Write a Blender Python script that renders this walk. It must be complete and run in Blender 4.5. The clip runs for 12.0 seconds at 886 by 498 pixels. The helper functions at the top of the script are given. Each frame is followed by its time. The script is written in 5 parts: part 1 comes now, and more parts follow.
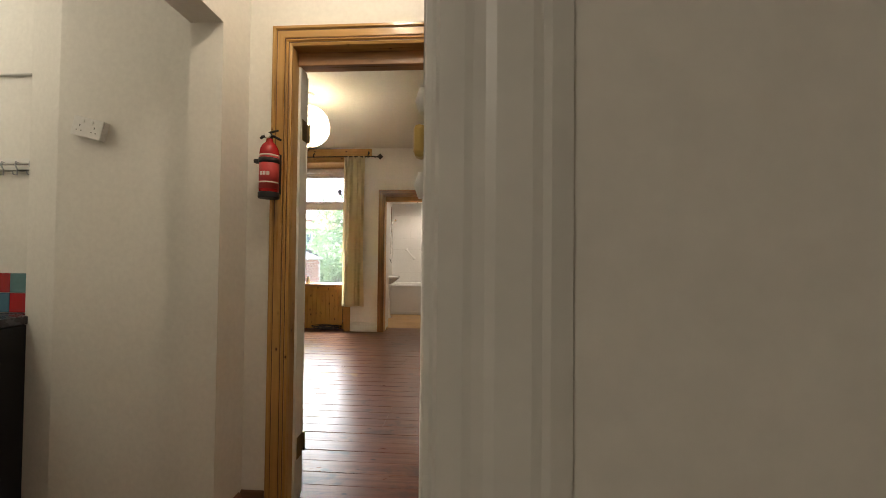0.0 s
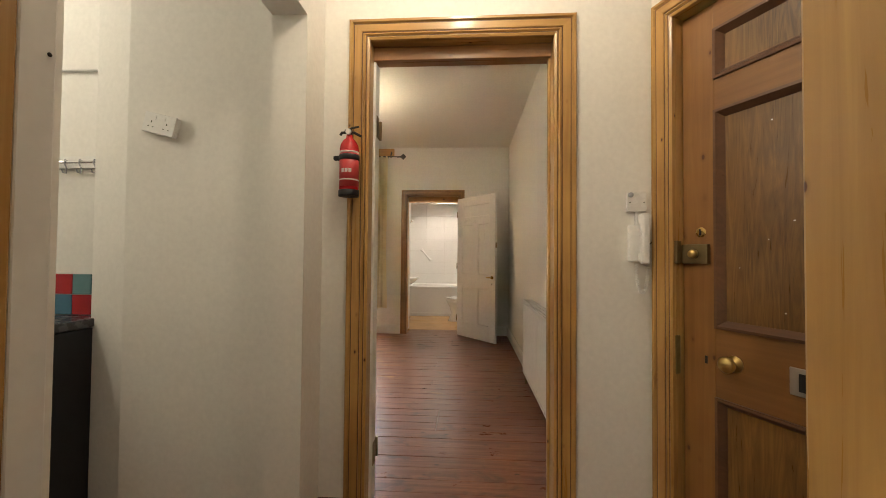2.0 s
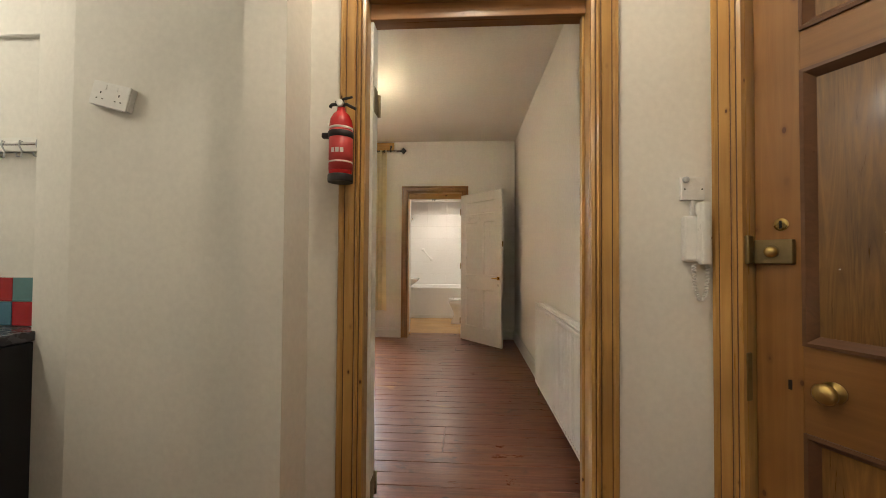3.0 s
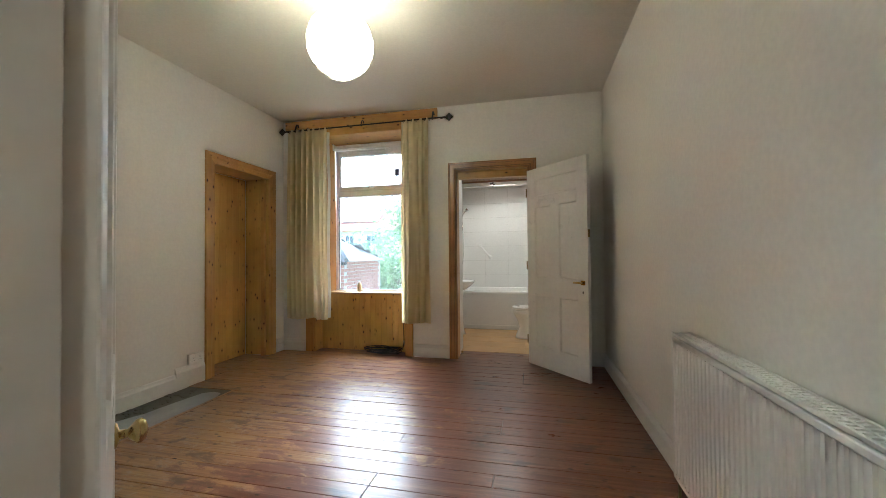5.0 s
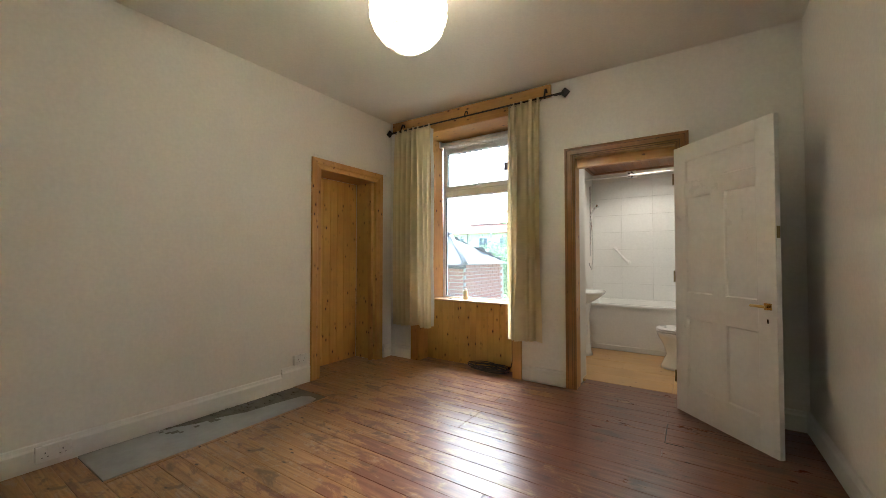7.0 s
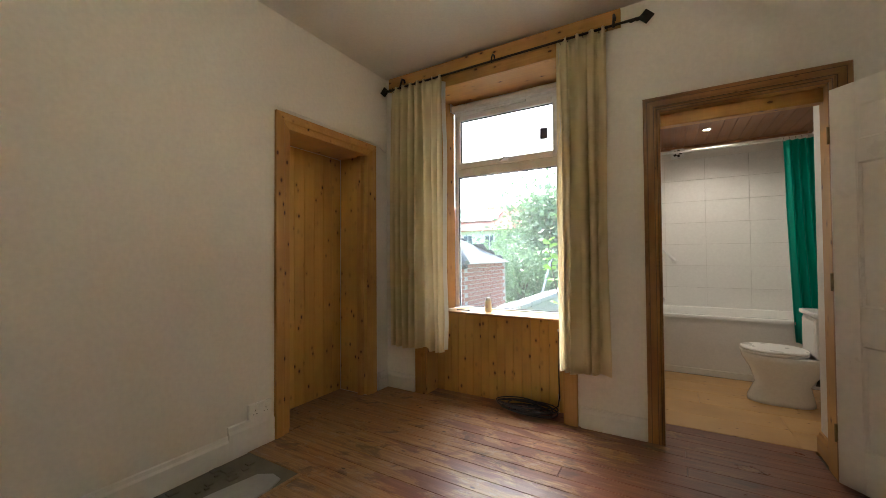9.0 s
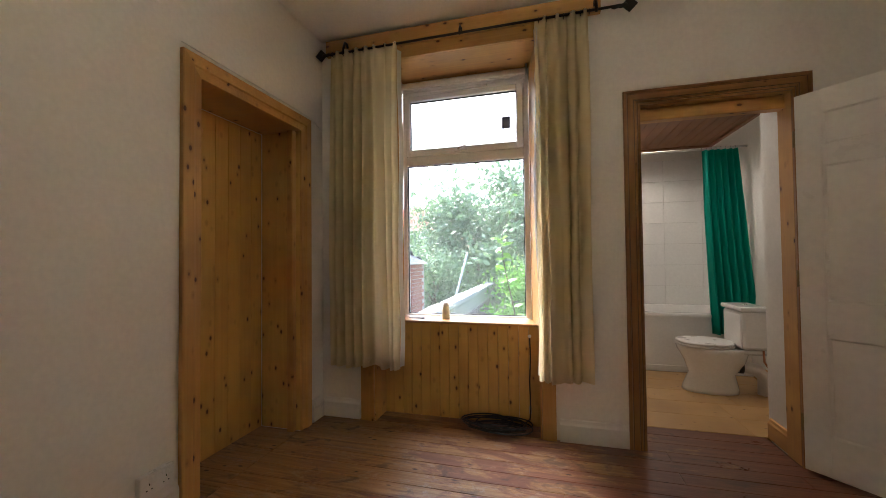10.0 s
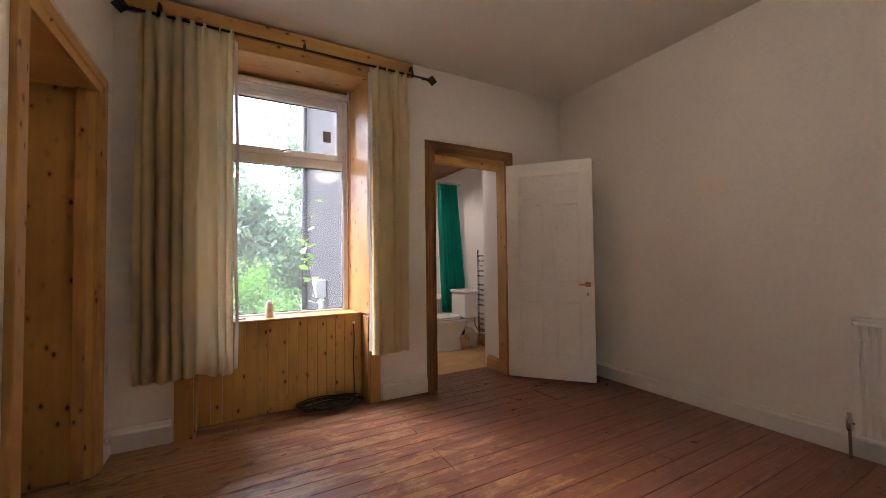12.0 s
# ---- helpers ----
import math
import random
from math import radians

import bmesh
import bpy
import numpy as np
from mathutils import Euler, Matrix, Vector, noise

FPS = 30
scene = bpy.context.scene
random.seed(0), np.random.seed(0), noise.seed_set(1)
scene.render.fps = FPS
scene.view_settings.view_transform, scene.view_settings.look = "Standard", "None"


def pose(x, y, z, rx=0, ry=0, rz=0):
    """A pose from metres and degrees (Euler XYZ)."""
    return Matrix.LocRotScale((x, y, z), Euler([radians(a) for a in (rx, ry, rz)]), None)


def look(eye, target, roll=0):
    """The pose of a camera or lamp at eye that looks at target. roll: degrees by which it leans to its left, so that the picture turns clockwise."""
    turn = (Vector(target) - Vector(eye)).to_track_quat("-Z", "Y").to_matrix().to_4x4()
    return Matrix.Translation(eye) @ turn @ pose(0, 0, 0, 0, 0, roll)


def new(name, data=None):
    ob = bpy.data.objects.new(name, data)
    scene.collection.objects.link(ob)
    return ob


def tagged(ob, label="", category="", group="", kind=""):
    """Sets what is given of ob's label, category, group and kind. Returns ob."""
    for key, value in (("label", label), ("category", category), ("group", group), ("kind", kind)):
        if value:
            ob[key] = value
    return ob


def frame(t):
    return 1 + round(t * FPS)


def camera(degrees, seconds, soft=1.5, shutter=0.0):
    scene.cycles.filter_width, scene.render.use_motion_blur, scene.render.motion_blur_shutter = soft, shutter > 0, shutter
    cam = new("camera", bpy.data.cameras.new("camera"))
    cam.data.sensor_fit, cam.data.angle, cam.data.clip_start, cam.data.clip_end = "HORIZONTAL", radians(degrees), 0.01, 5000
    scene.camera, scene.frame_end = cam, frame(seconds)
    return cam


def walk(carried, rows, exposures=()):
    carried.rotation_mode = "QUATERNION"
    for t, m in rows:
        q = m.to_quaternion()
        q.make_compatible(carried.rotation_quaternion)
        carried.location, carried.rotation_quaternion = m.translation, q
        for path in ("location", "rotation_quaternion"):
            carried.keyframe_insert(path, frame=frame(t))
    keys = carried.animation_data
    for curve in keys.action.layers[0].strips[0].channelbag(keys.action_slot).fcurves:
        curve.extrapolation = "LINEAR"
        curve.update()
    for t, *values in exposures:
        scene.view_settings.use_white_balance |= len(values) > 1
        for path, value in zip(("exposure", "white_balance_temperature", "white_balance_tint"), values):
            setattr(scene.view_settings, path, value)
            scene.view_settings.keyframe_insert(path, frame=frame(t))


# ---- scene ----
cam = camera(99.1, 12.0, soft=0.8)
PATH = [
    (0, (-0.044, -0.004, 1.168), (-0.173, 1.992, 1.205), 0.6),
    (0.5, (-0.16, -0.039, 1.142), (-0.288, 1.957, 1.187), 0.4),
    (1, (-0.28, -0.027, 1.145), (-0.412, 1.969, 1.192), 0.7),
    (1.5, (-0.37, -0.007, 1.152), (-0.496, 1.989, 1.196), 0.6),
    (2, (-0.411, 0.021, 1.157), (-0.537, 2.016, 1.201), 0.5),
    (2.5, (-0.443, 0.093, 1.156), (-0.565, 2.089, 1.2), 0.4),
    (4.5, (-0.534, 1.336, 1.149), (-0.713, 3.327, 1.18), -0.4),
    (5, (-0.522, 1.587, 1.141), (-0.973, 3.535, 1.176), -0.5),
    (5.5, (-0.501, 1.791, 1.14), (-1.263, 3.64, 1.185), -0.4),
    (6, (-0.47, 1.968, 1.17), (-1.45, 3.711, 1.211), -0.2),
    (6.5, (-0.446, 2.097, 1.17), (-1.516, 3.786, 1.217), -0.1),
    (7, (-0.44, 2.207, 1.176), (-1.541, 3.876, 1.223), -0.0),
    (9, (-1.288, 2.972, 1.179), (-2.307, 4.692, 1.218), -0.4),
    (9.5, (-1.589, 3.095, 1.167), (-2.415, 4.916, 1.214), -0.4),
    (10, (-1.885, 3.183, 1.166), (-2.405, 5.113, 1.211), -0.6),
    (10.5, (-2.155, 3.186, 1.178), (-2.274, 5.182, 1.217), -0.6),
    (11, (-2.403, 3.081, 1.168), (-2.06, 5.051, 1.214), -0.5),
    (11.5, (-2.619, 2.906, 1.143), (-1.899, 4.772, 1.195), -0.5),
    (12, (-2.84, 2.769, 1.121), (-1.883, 4.524, 1.18), -0.7),
]
EXPOSURES = [(0.0, 3.65, 6000, 11), (1.0, 3.9, 5950, 10), (2.7, 4.05, 5900, 10), (4.5, 3.85, 4950, 2), (7.0, 3.75, 5300, 4), (9.0, 3.35, 5600, 7), (10.5, 3.15, 5550, 16), (12.0, 3.27, 5600, 24)]
walk(cam, [(t, look(eye, target, roll)) for t, eye, target, roll in PATH], EXPOSURES)

# ---- world, sun and exposure ----
world = bpy.data.worlds.new("sky")
scene.world = world
world.use_nodes = True
wn = world.node_tree
sky = wn.nodes.new("ShaderNodeTexSky")
sky.sky_type, sky.sun_disc = "NISHITA", False
sky.sun_elevation, sky.sun_rotation = radians(50), radians(-35)
sky.air_density, sky.dust_density, sky.ozone_density = 1.0, 6.0, 1.0
wn.links.new(sky.outputs[0], wn.nodes["Background"].inputs[0])
wn.nodes["Background"].inputs[1].default_value = 0.15
sun = new("sun", bpy.data.lights.new("sun", "SUN"))
sun.data.energy, sun.data.angle, sun.data.color = 0.75, radians(30), (1.0, 0.96, 0.9)
sun.matrix_world = look((0, 0, 20), (8, -11, -4))


def lamp(name, place, watts, colour, radius, spot=0, target=None):
    data = bpy.data.lights.new(name, "SPOT" if spot else "POINT")
    data.energy, data.color, data.shadow_soft_size = watts, colour, radius
    if spot:
        data.spot_size, data.spot_blend = radians(spot), 0.6
    ob = new(name, data)
    ob.matrix_world = look(place, target) if target else Matrix.Translation(place)
    return ob


WARM = (1.0, 0.84, 0.6)
lamp("lantern_bulb", (-1.677, 3.75, 2.475), 14.0, WARM, 0.04)
lamp("hall_bulb", (-0.45, 1.0, 2.62), 1.15, (1.0, 0.83, 0.6), 0.06)
# unseen fill lamp, added to brighten the white jamb and wall at the start
lamp("front_room_bulb", (-1.4, -1.6, 2.55), 1.7, (1.0, 0.85, 0.65), 0.08)
lamp("kitchen_bulb", (-2.9, 1.0, 2.5), 1.15, (1.0, 0.88, 0.68), 0.05)
lamp("bathroom_bulb", (-0.92, 7.45, 2.42), 2.9, (1.0, 0.80, 0.60), 0.03, 150, (-0.92, 7.5, 0))
# unseen second lamp, added to brighten the bathroom near its door
lamp("bathroom_bulb_rear", (-0.9, 6.6, 2.42), 1.5, (1.0, 0.84, 0.66), 0.03, 150, (-0.9, 6.6, 0))


# ---- materials ----
def nodes_of(name):
    m = bpy.data.materials.new(name)
    m.use_nodes = True
    t = m.node_tree
    return m, t, t.nodes["Principled BSDF"]


def coords(t, stretch, wander=True):
    """Object coordinates, shifted by each object's own random, stretched."""
    co = t.nodes.new("ShaderNodeTexCoord")
    mp = t.nodes.new("ShaderNodeMapping")
    mp.inputs["Scale"].default_value = stretch
    if wander:
        info = t.nodes.new("ShaderNodeObjectInfo")
        mul = t.nodes.new("ShaderNodeVectorMath")
        mul.operation = "MULTIPLY"
        mul.inputs[1].default_value = (7.3, 11.1, 5.7)
        t.links.new(info.outputs["Random"], mul.inputs[0])
        add = t.nodes.new("ShaderNodeVectorMath")
        t.links.new(co.outputs["Object"], add.inputs[0])
        t.links.new(mul.outputs[0], add.inputs[1])
        t.links.new(add.outputs[0], mp.inputs["Vector"])
    else:
        t.links.new(co.outputs["Object"], mp.inputs["Vector"])
    return mp.outputs[0]


def noise_of(t, vec, scale, detail=4, rough=0.55, distort=0.0):
    n = t.nodes.new("ShaderNodeTexNoise")
    n.inputs["Scale"].default_value, n.inputs["Detail"].default_value = scale, detail
    n.inputs["Roughness"].default_value, n.inputs["Distortion"].default_value = rough, distort
    t.links.new(vec, n.inputs["Vector"])
    return n.outputs["Fac"]


def ramp(t, fac, stops):
    r = t.nodes.new("ShaderNodeValToRGB")
    e = r.color_ramp.elements
    while len(e) < len(stops):
        e.new(0.5)
    for el, (p, c) in zip(e, stops):
        el.position, el.color = p, (c if len(c) == 4 else (*c, 1)) if not isinstance(c, (int, float)) else (c, c, c, 1)
    t.links.new(fac, r.inputs[0])
    return r.outputs[0]


def blend(t, fac, a, b, mode="MIX"):
    m = t.nodes.new("ShaderNodeMix")
    m.data_type, m.blend_type = "RGBA", mode
    for sock, v in ((m.inputs[0], fac), (m.inputs[6], a), (m.inputs[7], b)):
        if isinstance(v, (int, float)):
            sock.default_value = v
        elif isinstance(v, tuple):
            sock.default_value = (*v, 1)
        else:
            t.links.new(v, sock)
    return m.outputs[2]


def bump(t, p, height, strength, dist=0.002):
    b = t.nodes.new("ShaderNodeBump")
    b.inputs["Strength"].default_value, b.inputs["Distance"].default_value = strength, dist
    t.links.new(height, b.inputs["Height"])
    t.links.new(b.outputs[0], p.inputs["Normal"])


def plain(name, col, rough=0.5, metal=0.0, var=0.12, scale=3.0, fine=60.0, relief=0.15, spec=0.5):
    """Paint, plaster, metal: two scales of variation and a fine relief."""
    m, t, p = nodes_of(name)
    v = coords(t, (1, 1, 1))
    a, b = noise_of(t, v, scale), noise_of(t, v, fine, 3)
    c = blend(t, a, tuple(x * (1 - var) for x in col), tuple(min(1, x * (1 + var)) for x in col))
    c = blend(t, 0.25, c, ramp(t, b, ((0.3, tuple(x * 0.85 for x in col)), (0.7, tuple(min(1, x * 1.1) for x in col)))))
    t.links.new(c, p.inputs["Base Color"])
    t.links.new(ramp(t, a, ((0.3, max(0.02, rough - 0.06)), (0.7, min(1, rough + 0.08)))), p.inputs["Roughness"])
    p.inputs["Metallic"].default_value = metal
    p.inputs["Specular IOR Level"].default_value = spec
    if relief:
        bump(t, p, b, relief)
    return m


def timber(name, pale, deep, axis, rough=0.4, knots=1.0, grain=1.0, coat=0.0, knot_col=(0.10, 0.035, 0.012), relief=0.12, figure=1.6):
    """Boards with grain along one axis (0, 1, 2), darker streaks and knots."""
    m, t, p = nodes_of(name)
    st = [26.0 * grain] * 3
    st[axis] = 1.1
    v = coords(t, st)
    g = noise_of(t, v, 1.0, 5, 0.6, figure)
    c = ramp(t, g, ((0.32, deep), (0.52, tuple((a + b) / 2 for a, b in zip(pale, deep))), (0.68, pale)))
    broad = noise_of(t, coords(t, (1, 1, 1)), 2.3, 3)
    c = blend(t, 0.55, c, blend(t, ramp(t, broad, ((0.3, 0.0), (0.7, 1.0))), tuple(x * 0.7 for x in deep), pale), "MIX")
    if knots:
        kv = [15.0] * 3
        kv[axis] = 8.5
        vo = t.nodes.new("ShaderNodeTexVoronoi")
        vo.inputs["Scale"].default_value = 1.0
        vo.inputs["Randomness"].default_value = 1.0
        t.links.new(coords(t, kv), vo.inputs["Vector"])
        k = ramp(t, vo.outputs["Distance"], ((0.0, 1.0), (0.08 * knots, 1.0), (0.12 * knots, 0.3), (0.24 * knots, 0.0)))
        c = blend(t, k, c, knot_col)
    rg = ramp(t, g, ((0.3, rough - 0.08), (0.7, rough + 0.1)))
    t.links.new(c, p.inputs["Base Color"])
    t.links.new(rg, p.inputs["Roughness"])
    p.inputs["Coat Weight"].default_value = coat
    p.inputs["Coat Roughness"].default_value = 0.12
    bump(t, p, g, relief)
    return m


plaster = plain("white_wall_paint", (0.80, 0.775, 0.72), 0.75, 0, 0.04, 1.3, 45, 0.05, 0.3)
ceiling_paint = plain("ceiling_paint", (0.80, 0.775, 0.71), 0.85, 0, 0.04, 1.1, 60, 0.12, 0.2)
gloss_white = plain("white_gloss_paint", (0.78, 0.77, 0.73), 0.32, 0, 0.05, 4, 30, 0.12)
upvc = plain("window_plastic", (0.84, 0.85, 0.85), 0.25, 0, 0.02, 4, 50, 0.0)
ceramic = plain("white_ceramic", (0.86, 0.855, 0.83), 0.08, 0, 0.02, 4, 50, 0.0)
acrylic = plain("bath_acrylic", (0.85, 0.84, 0.81), 0.14, 0, 0.02, 4, 50, 0.0)
tile_white = plain("white_tile", (0.82, 0.81, 0.78), 0.14, 0, 0.03, 6, 40, 0.04)
grout = plain("grout", (0.62, 0.6, 0.56), 0.8)
tile_red = plain("red_tile", (0.42, 0.025, 0.03), 0.14, 0, 0.2, 12, 60, 0.1)
tile_blue = plain("blue_tile", (0.08, 0.19, 0.27), 0.14, 0, 0.2, 12, 60, 0.1)
tile_teal = plain("teal_tile", (0.14, 0.27, 0.29), 0.14, 0, 0.2, 12, 60, 0.1)
black_panel = plain("black_panel", (0.012, 0.012, 0.013), 0.4, 0, 0.3, 5, 80, 0.05)
worktop_mat = plain("dark_worktop", (0.05, 0.05, 0.055), 0.25, 0, 0.3, 25, 120, 0.05)
brass = plain("aged_brass", (0.55, 0.40, 0.14), 0.28, 1, 0.2, 12, 60, 0.1)
old_brass = plain("tarnished_brass", (0.26, 0.20, 0.10), 0.42, 1, 0.4, 30, 90, 0.2)
chrome = plain("chrome", (0.78, 0.78, 0.78), 0.1, 1, 0.03, 8, 60, 0.0)
iron = plain("black_iron", (0.035, 0.032, 0.03), 0.45, 0.6, 0.3, 20, 90, 0.2)
rubber = plain("black_rubber", (0.015, 0.015, 0.016), 0.5, 0, 0.3, 20, 90, 0.1)
red_paint = plain("red_enamel", (0.50, 0.018, 0.02), 0.25, 0, 0.08, 10, 60, 0.0)
label_red = plain("printed_label", (0.58, 0.06, 0.06), 0.4, 0, 0.06, 10, 60, 0.0)
pale_print = plain("pale_print", (0.75, 0.66, 0.62), 0.5, 0, 0.05)
grey_print = plain("grey_print", (0.16, 0.17, 0.2), 0.5, 0, 0.05)
plastic = plain("white_plastic", (0.80, 0.79, 0.76), 0.3, 0, 0.03, 8, 60, 0.03)
teal_cloth = plain("teal_cloth", (0.02, 0.43, 0.32), 0.6, 0, 0.12, 5, 200, 0.15, 0.3)
concrete = plain("hearth_concrete", (0.36, 0.355, 0.335), 0.85, 0, 0.4, 4, 30, 0.6, 0.3)
dark_stone = plain("hearth_rubble", (0.17, 0.155, 0.13), 0.9, 0, 0.4, 9, 50, 0.9, 0.2)
broken_plaster = plain("broken_plaster", (0.2, 0.13, 0.09), 0.9, 0, 0.4, 14, 70, 0.9, 0.2)
cream_pot = plain("cream_plastic", (0.86, 0.85, 0.70), 0.3, 0, 0.08, 9, 60, 0.0)
copper = plain("copper_pipe", (0.5, 0.24, 0.13), 0.35, 1, 0.2, 15, 60, 0.1)
slate = plain("roof_slate", (0.12, 0.125, 0.13), 0.85, 0, 0.35, 6, 40, 0.4, 0.15)
brick_mat = plain("red_brick", (0.30, 0.13, 0.09), 0.9, 0, 0.3, 6, 60, 0.5, 0.2)
mortar = plain("mortar", (0.38, 0.34, 0.29), 0.95, 0, 0.2, 6, 60, 0.5, 0.2)
stone_mat = plain("wall_stone", (0.27, 0.22, 0.19), 0.95, 0, 0.35, 5, 40, 0.8, 0.2)
cope_mat = plain("coping_stone", (0.36, 0.34, 0.31), 0.95, 0, 0.25, 3, 40, 0.6, 0.2)
red_roof = plain("red_roof_tile", (0.36, 0.13, 0.09), 0.85, 0, 0.2, 0.6, 9, 0.4, 0.2)
render_mat = plain("house_render", (0.66, 0.61, 0.52), 0.9, 0, 0.08, 0.5, 12, 0.3, 0.2)
solar = plain("solar_glass", (0.05, 0.07, 0.1), 0.2, 0, 0.2, 1, 12, 0.0)
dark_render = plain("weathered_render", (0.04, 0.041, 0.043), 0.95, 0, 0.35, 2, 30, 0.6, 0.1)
pipe_grey = plain("grey_pipe", (0.42, 0.43, 0.45), 0.4, 0, 0.1, 6, 40, 0.1)
blue_sheet = plain("blue_sheet", (0.02, 0.28, 0.50), 0.35, 0, 0.15, 6, 50, 0.2)
grass_mat = plain("grass", (0.09, 0.15, 0.035), 0.9, 0, 0.45, 0.8, 14, 0.9, 0.2)
bark = plain("bark", (0.11, 0.085, 0.06), 0.9, 0, 0.35, 8, 50, 0.8, 0.2)
towel_steel = plain("brushed_steel", (0.62, 0.62, 0.62), 0.22, 1, 0.05, 8, 60, 0.0)

PINE, PINE_D = (0.66, 0.385, 0.115), (0.47, 0.235, 0.06)
pine_x = timber("varnished_pine_x", PINE, PINE_D, 0, 0.42, 1.1, coat=0.1)
pine_y = timber("varnished_pine_y", PINE, PINE_D, 1, 0.42, 1.1, coat=0.1)
pine_z = timber("varnished_pine_z", PINE, PINE_D, 2, 0.42, 1.1, coat=0.1)
board_pine = timber("lining_board_pine", (0.70, 0.43, 0.115), (0.56, 0.315, 0.075), 2, 0.38, 1.1, 0.8, 0.15)
old_x = timber("stripped_pine_x", (0.40, 0.20, 0.065), (0.20, 0.085, 0.025), 0, 0.35, 0.6, coat=0.2)
old_z = timber("stripped_pine_z", (0.40, 0.20, 0.065), (0.20, 0.085, 0.025), 2, 0.35, 0.6, coat=0.2)
frame_z = timber("stained_frame_z", (0.60, 0.36, 0.105), (0.37, 0.185, 0.045), 2, 0.33, 0.55, coat=0.3)
frame_x = timber("stained_frame_x", (0.60, 0.36, 0.105), (0.37, 0.185, 0.045), 0, 0.33, 0.55, coat=0.3)
door_wood = timber("front_door_wood", (0.33, 0.16, 0.042), (0.21, 0.092, 0.023), 2, 0.36, 0.8, coat=0.25)
door_wood_x = timber("front_door_rail_wood", (0.29, 0.138, 0.037), (0.18, 0.078, 0.02), 0, 0.36, 0.0, coat=0.25)
panel_wood = timber("front_door_panel_wood", (0.29, 0.15, 0.036), (0.045, 0.019, 0.007), 2, 0.34, 0.0, 0.6, 0.25, figure=7.0)


def worn_floor():
    """Old varnished boards: golden where the varnish has worn, red-brown where it has not, with scuffs and stains."""
    m, t, p = nodes_of("worn_floorboards")
    info, geo = t.nodes.new("ShaderNodeObjectInfo"), t.nodes.new("ShaderNodeNewGeometry")
    grain = noise_of(t, coords(t, (1.4, 34, 34)), 1.0, 6, 0.62, 1.2)
    gold = ramp(t, grain, ((0.3, (0.21, 0.105, 0.042)), (0.5, (0.31, 0.165, 0.066)), (0.7, (0.42, 0.245, 0.105))))
    red = ramp(t, grain, ((0.3, (0.12, 0.042, 0.023)), (0.52, (0.18, 0.068, 0.037)), (0.72, (0.255, 0.112, 0.06))))
    sep = t.nodes.new("ShaderNodeSeparateXYZ")
    t.links.new(geo.outputs["Position"], sep.inputs[0])
    wide = noise_of(t, geo.outputs["Position"], 1.1, 5, 0.6)
    local = noise_of(t, coords(t, (3.0, 7.0, 1)), 1.0, 6, 0.7, 0.6)

    def maths(op, a, b):
        n = t.nodes.new("ShaderNodeMath")
        n.operation = op
        for k, v in enumerate((a, b)):
            if isinstance(v, (int, float)):
                n.inputs[k].default_value = v
            else:
                t.links.new(v, n.inputs[k])
        return n.outputs[0]

    # varnish has stayed towards the east wall and in the doorway
    stay = maths("ADD", maths("MULTIPLY", maths("ADD", sep.outputs["X"], 0.6), 0.24), maths("MULTIPLY", wide, 0.75))
    stay = maths("ADD", stay, maths("MULTIPLY", local, 1.7))
    stay = maths("ADD", stay, maths("MULTIPLY", info.outputs["Random"], 0.16))
    f = ramp(t, stay, ((0.84, 0.0), (1.16, 1.0)))
    c = blend(t, f, gold, red)
    scuff = noise_of(t, coords(t, (5.0, 11.0, 1)), 1.6, 9, 0.78, 0.8)
    sf = ramp(t, scuff, ((0.53, 0.0), (0.62, 0.6)))
    sf = maths("MULTIPLY", sf, maths("SUBTRACT", 1.0, maths("MULTIPLY", f, 0.85)))
    c = blend(t, sf, c, (0.37, 0.29, 0.235))
    stain = noise_of(t, coords(t, (4.0, 6.0, 1)), 1.1, 5, 0.65, 0.5)
    c = blend(t, ramp(t, stain, ((0.57, 0.0), (0.66, 0.7))), c, (0.075, 0.04, 0.028))
    vo = t.nodes.new("ShaderNodeTexVoronoi")
    vo.inputs["Scale"].default_value = 1.0
    t.links.new(coords(t, (5.5, 13.0, 13.0)), vo.inputs["Vector"])
    c = blend(t, ramp(t, vo.outputs["Distance"], ((0.06, 1.0), (0.11, 0.0))), c, (0.06, 0.025, 0.014))
    t.links.new(c, p.inputs["Base Color"])
    rg = blend(t, f, (0.40,) * 3, (0.27,) * 3)
    rg = blend(t, sf, rg, (0.55,) * 3)
    rg = blend(t, ramp(t, local, ((0.35, 0.0), (0.7, 0.4))), rg, (0.5,) * 3)
    t.links.new(rg, p.inputs["Roughness"])
    bump(t, p, blend(t, 0.5, grain, local), 0.35, 0.003)
    return m


floor_wood = worn_floor()
bath_wood = timber("pale_pine_floor", (0.62, 0.40, 0.17), (0.50, 0.29, 0.10), 0, 0.36, 0.6, 0.8, 0.1)
clad_wood = timber("ceiling_cladding", (0.36, 0.17, 0.075), (0.20, 0.085, 0.035), 1, 0.4, 0.5)
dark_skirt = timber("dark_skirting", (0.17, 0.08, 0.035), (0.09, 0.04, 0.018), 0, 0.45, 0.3)


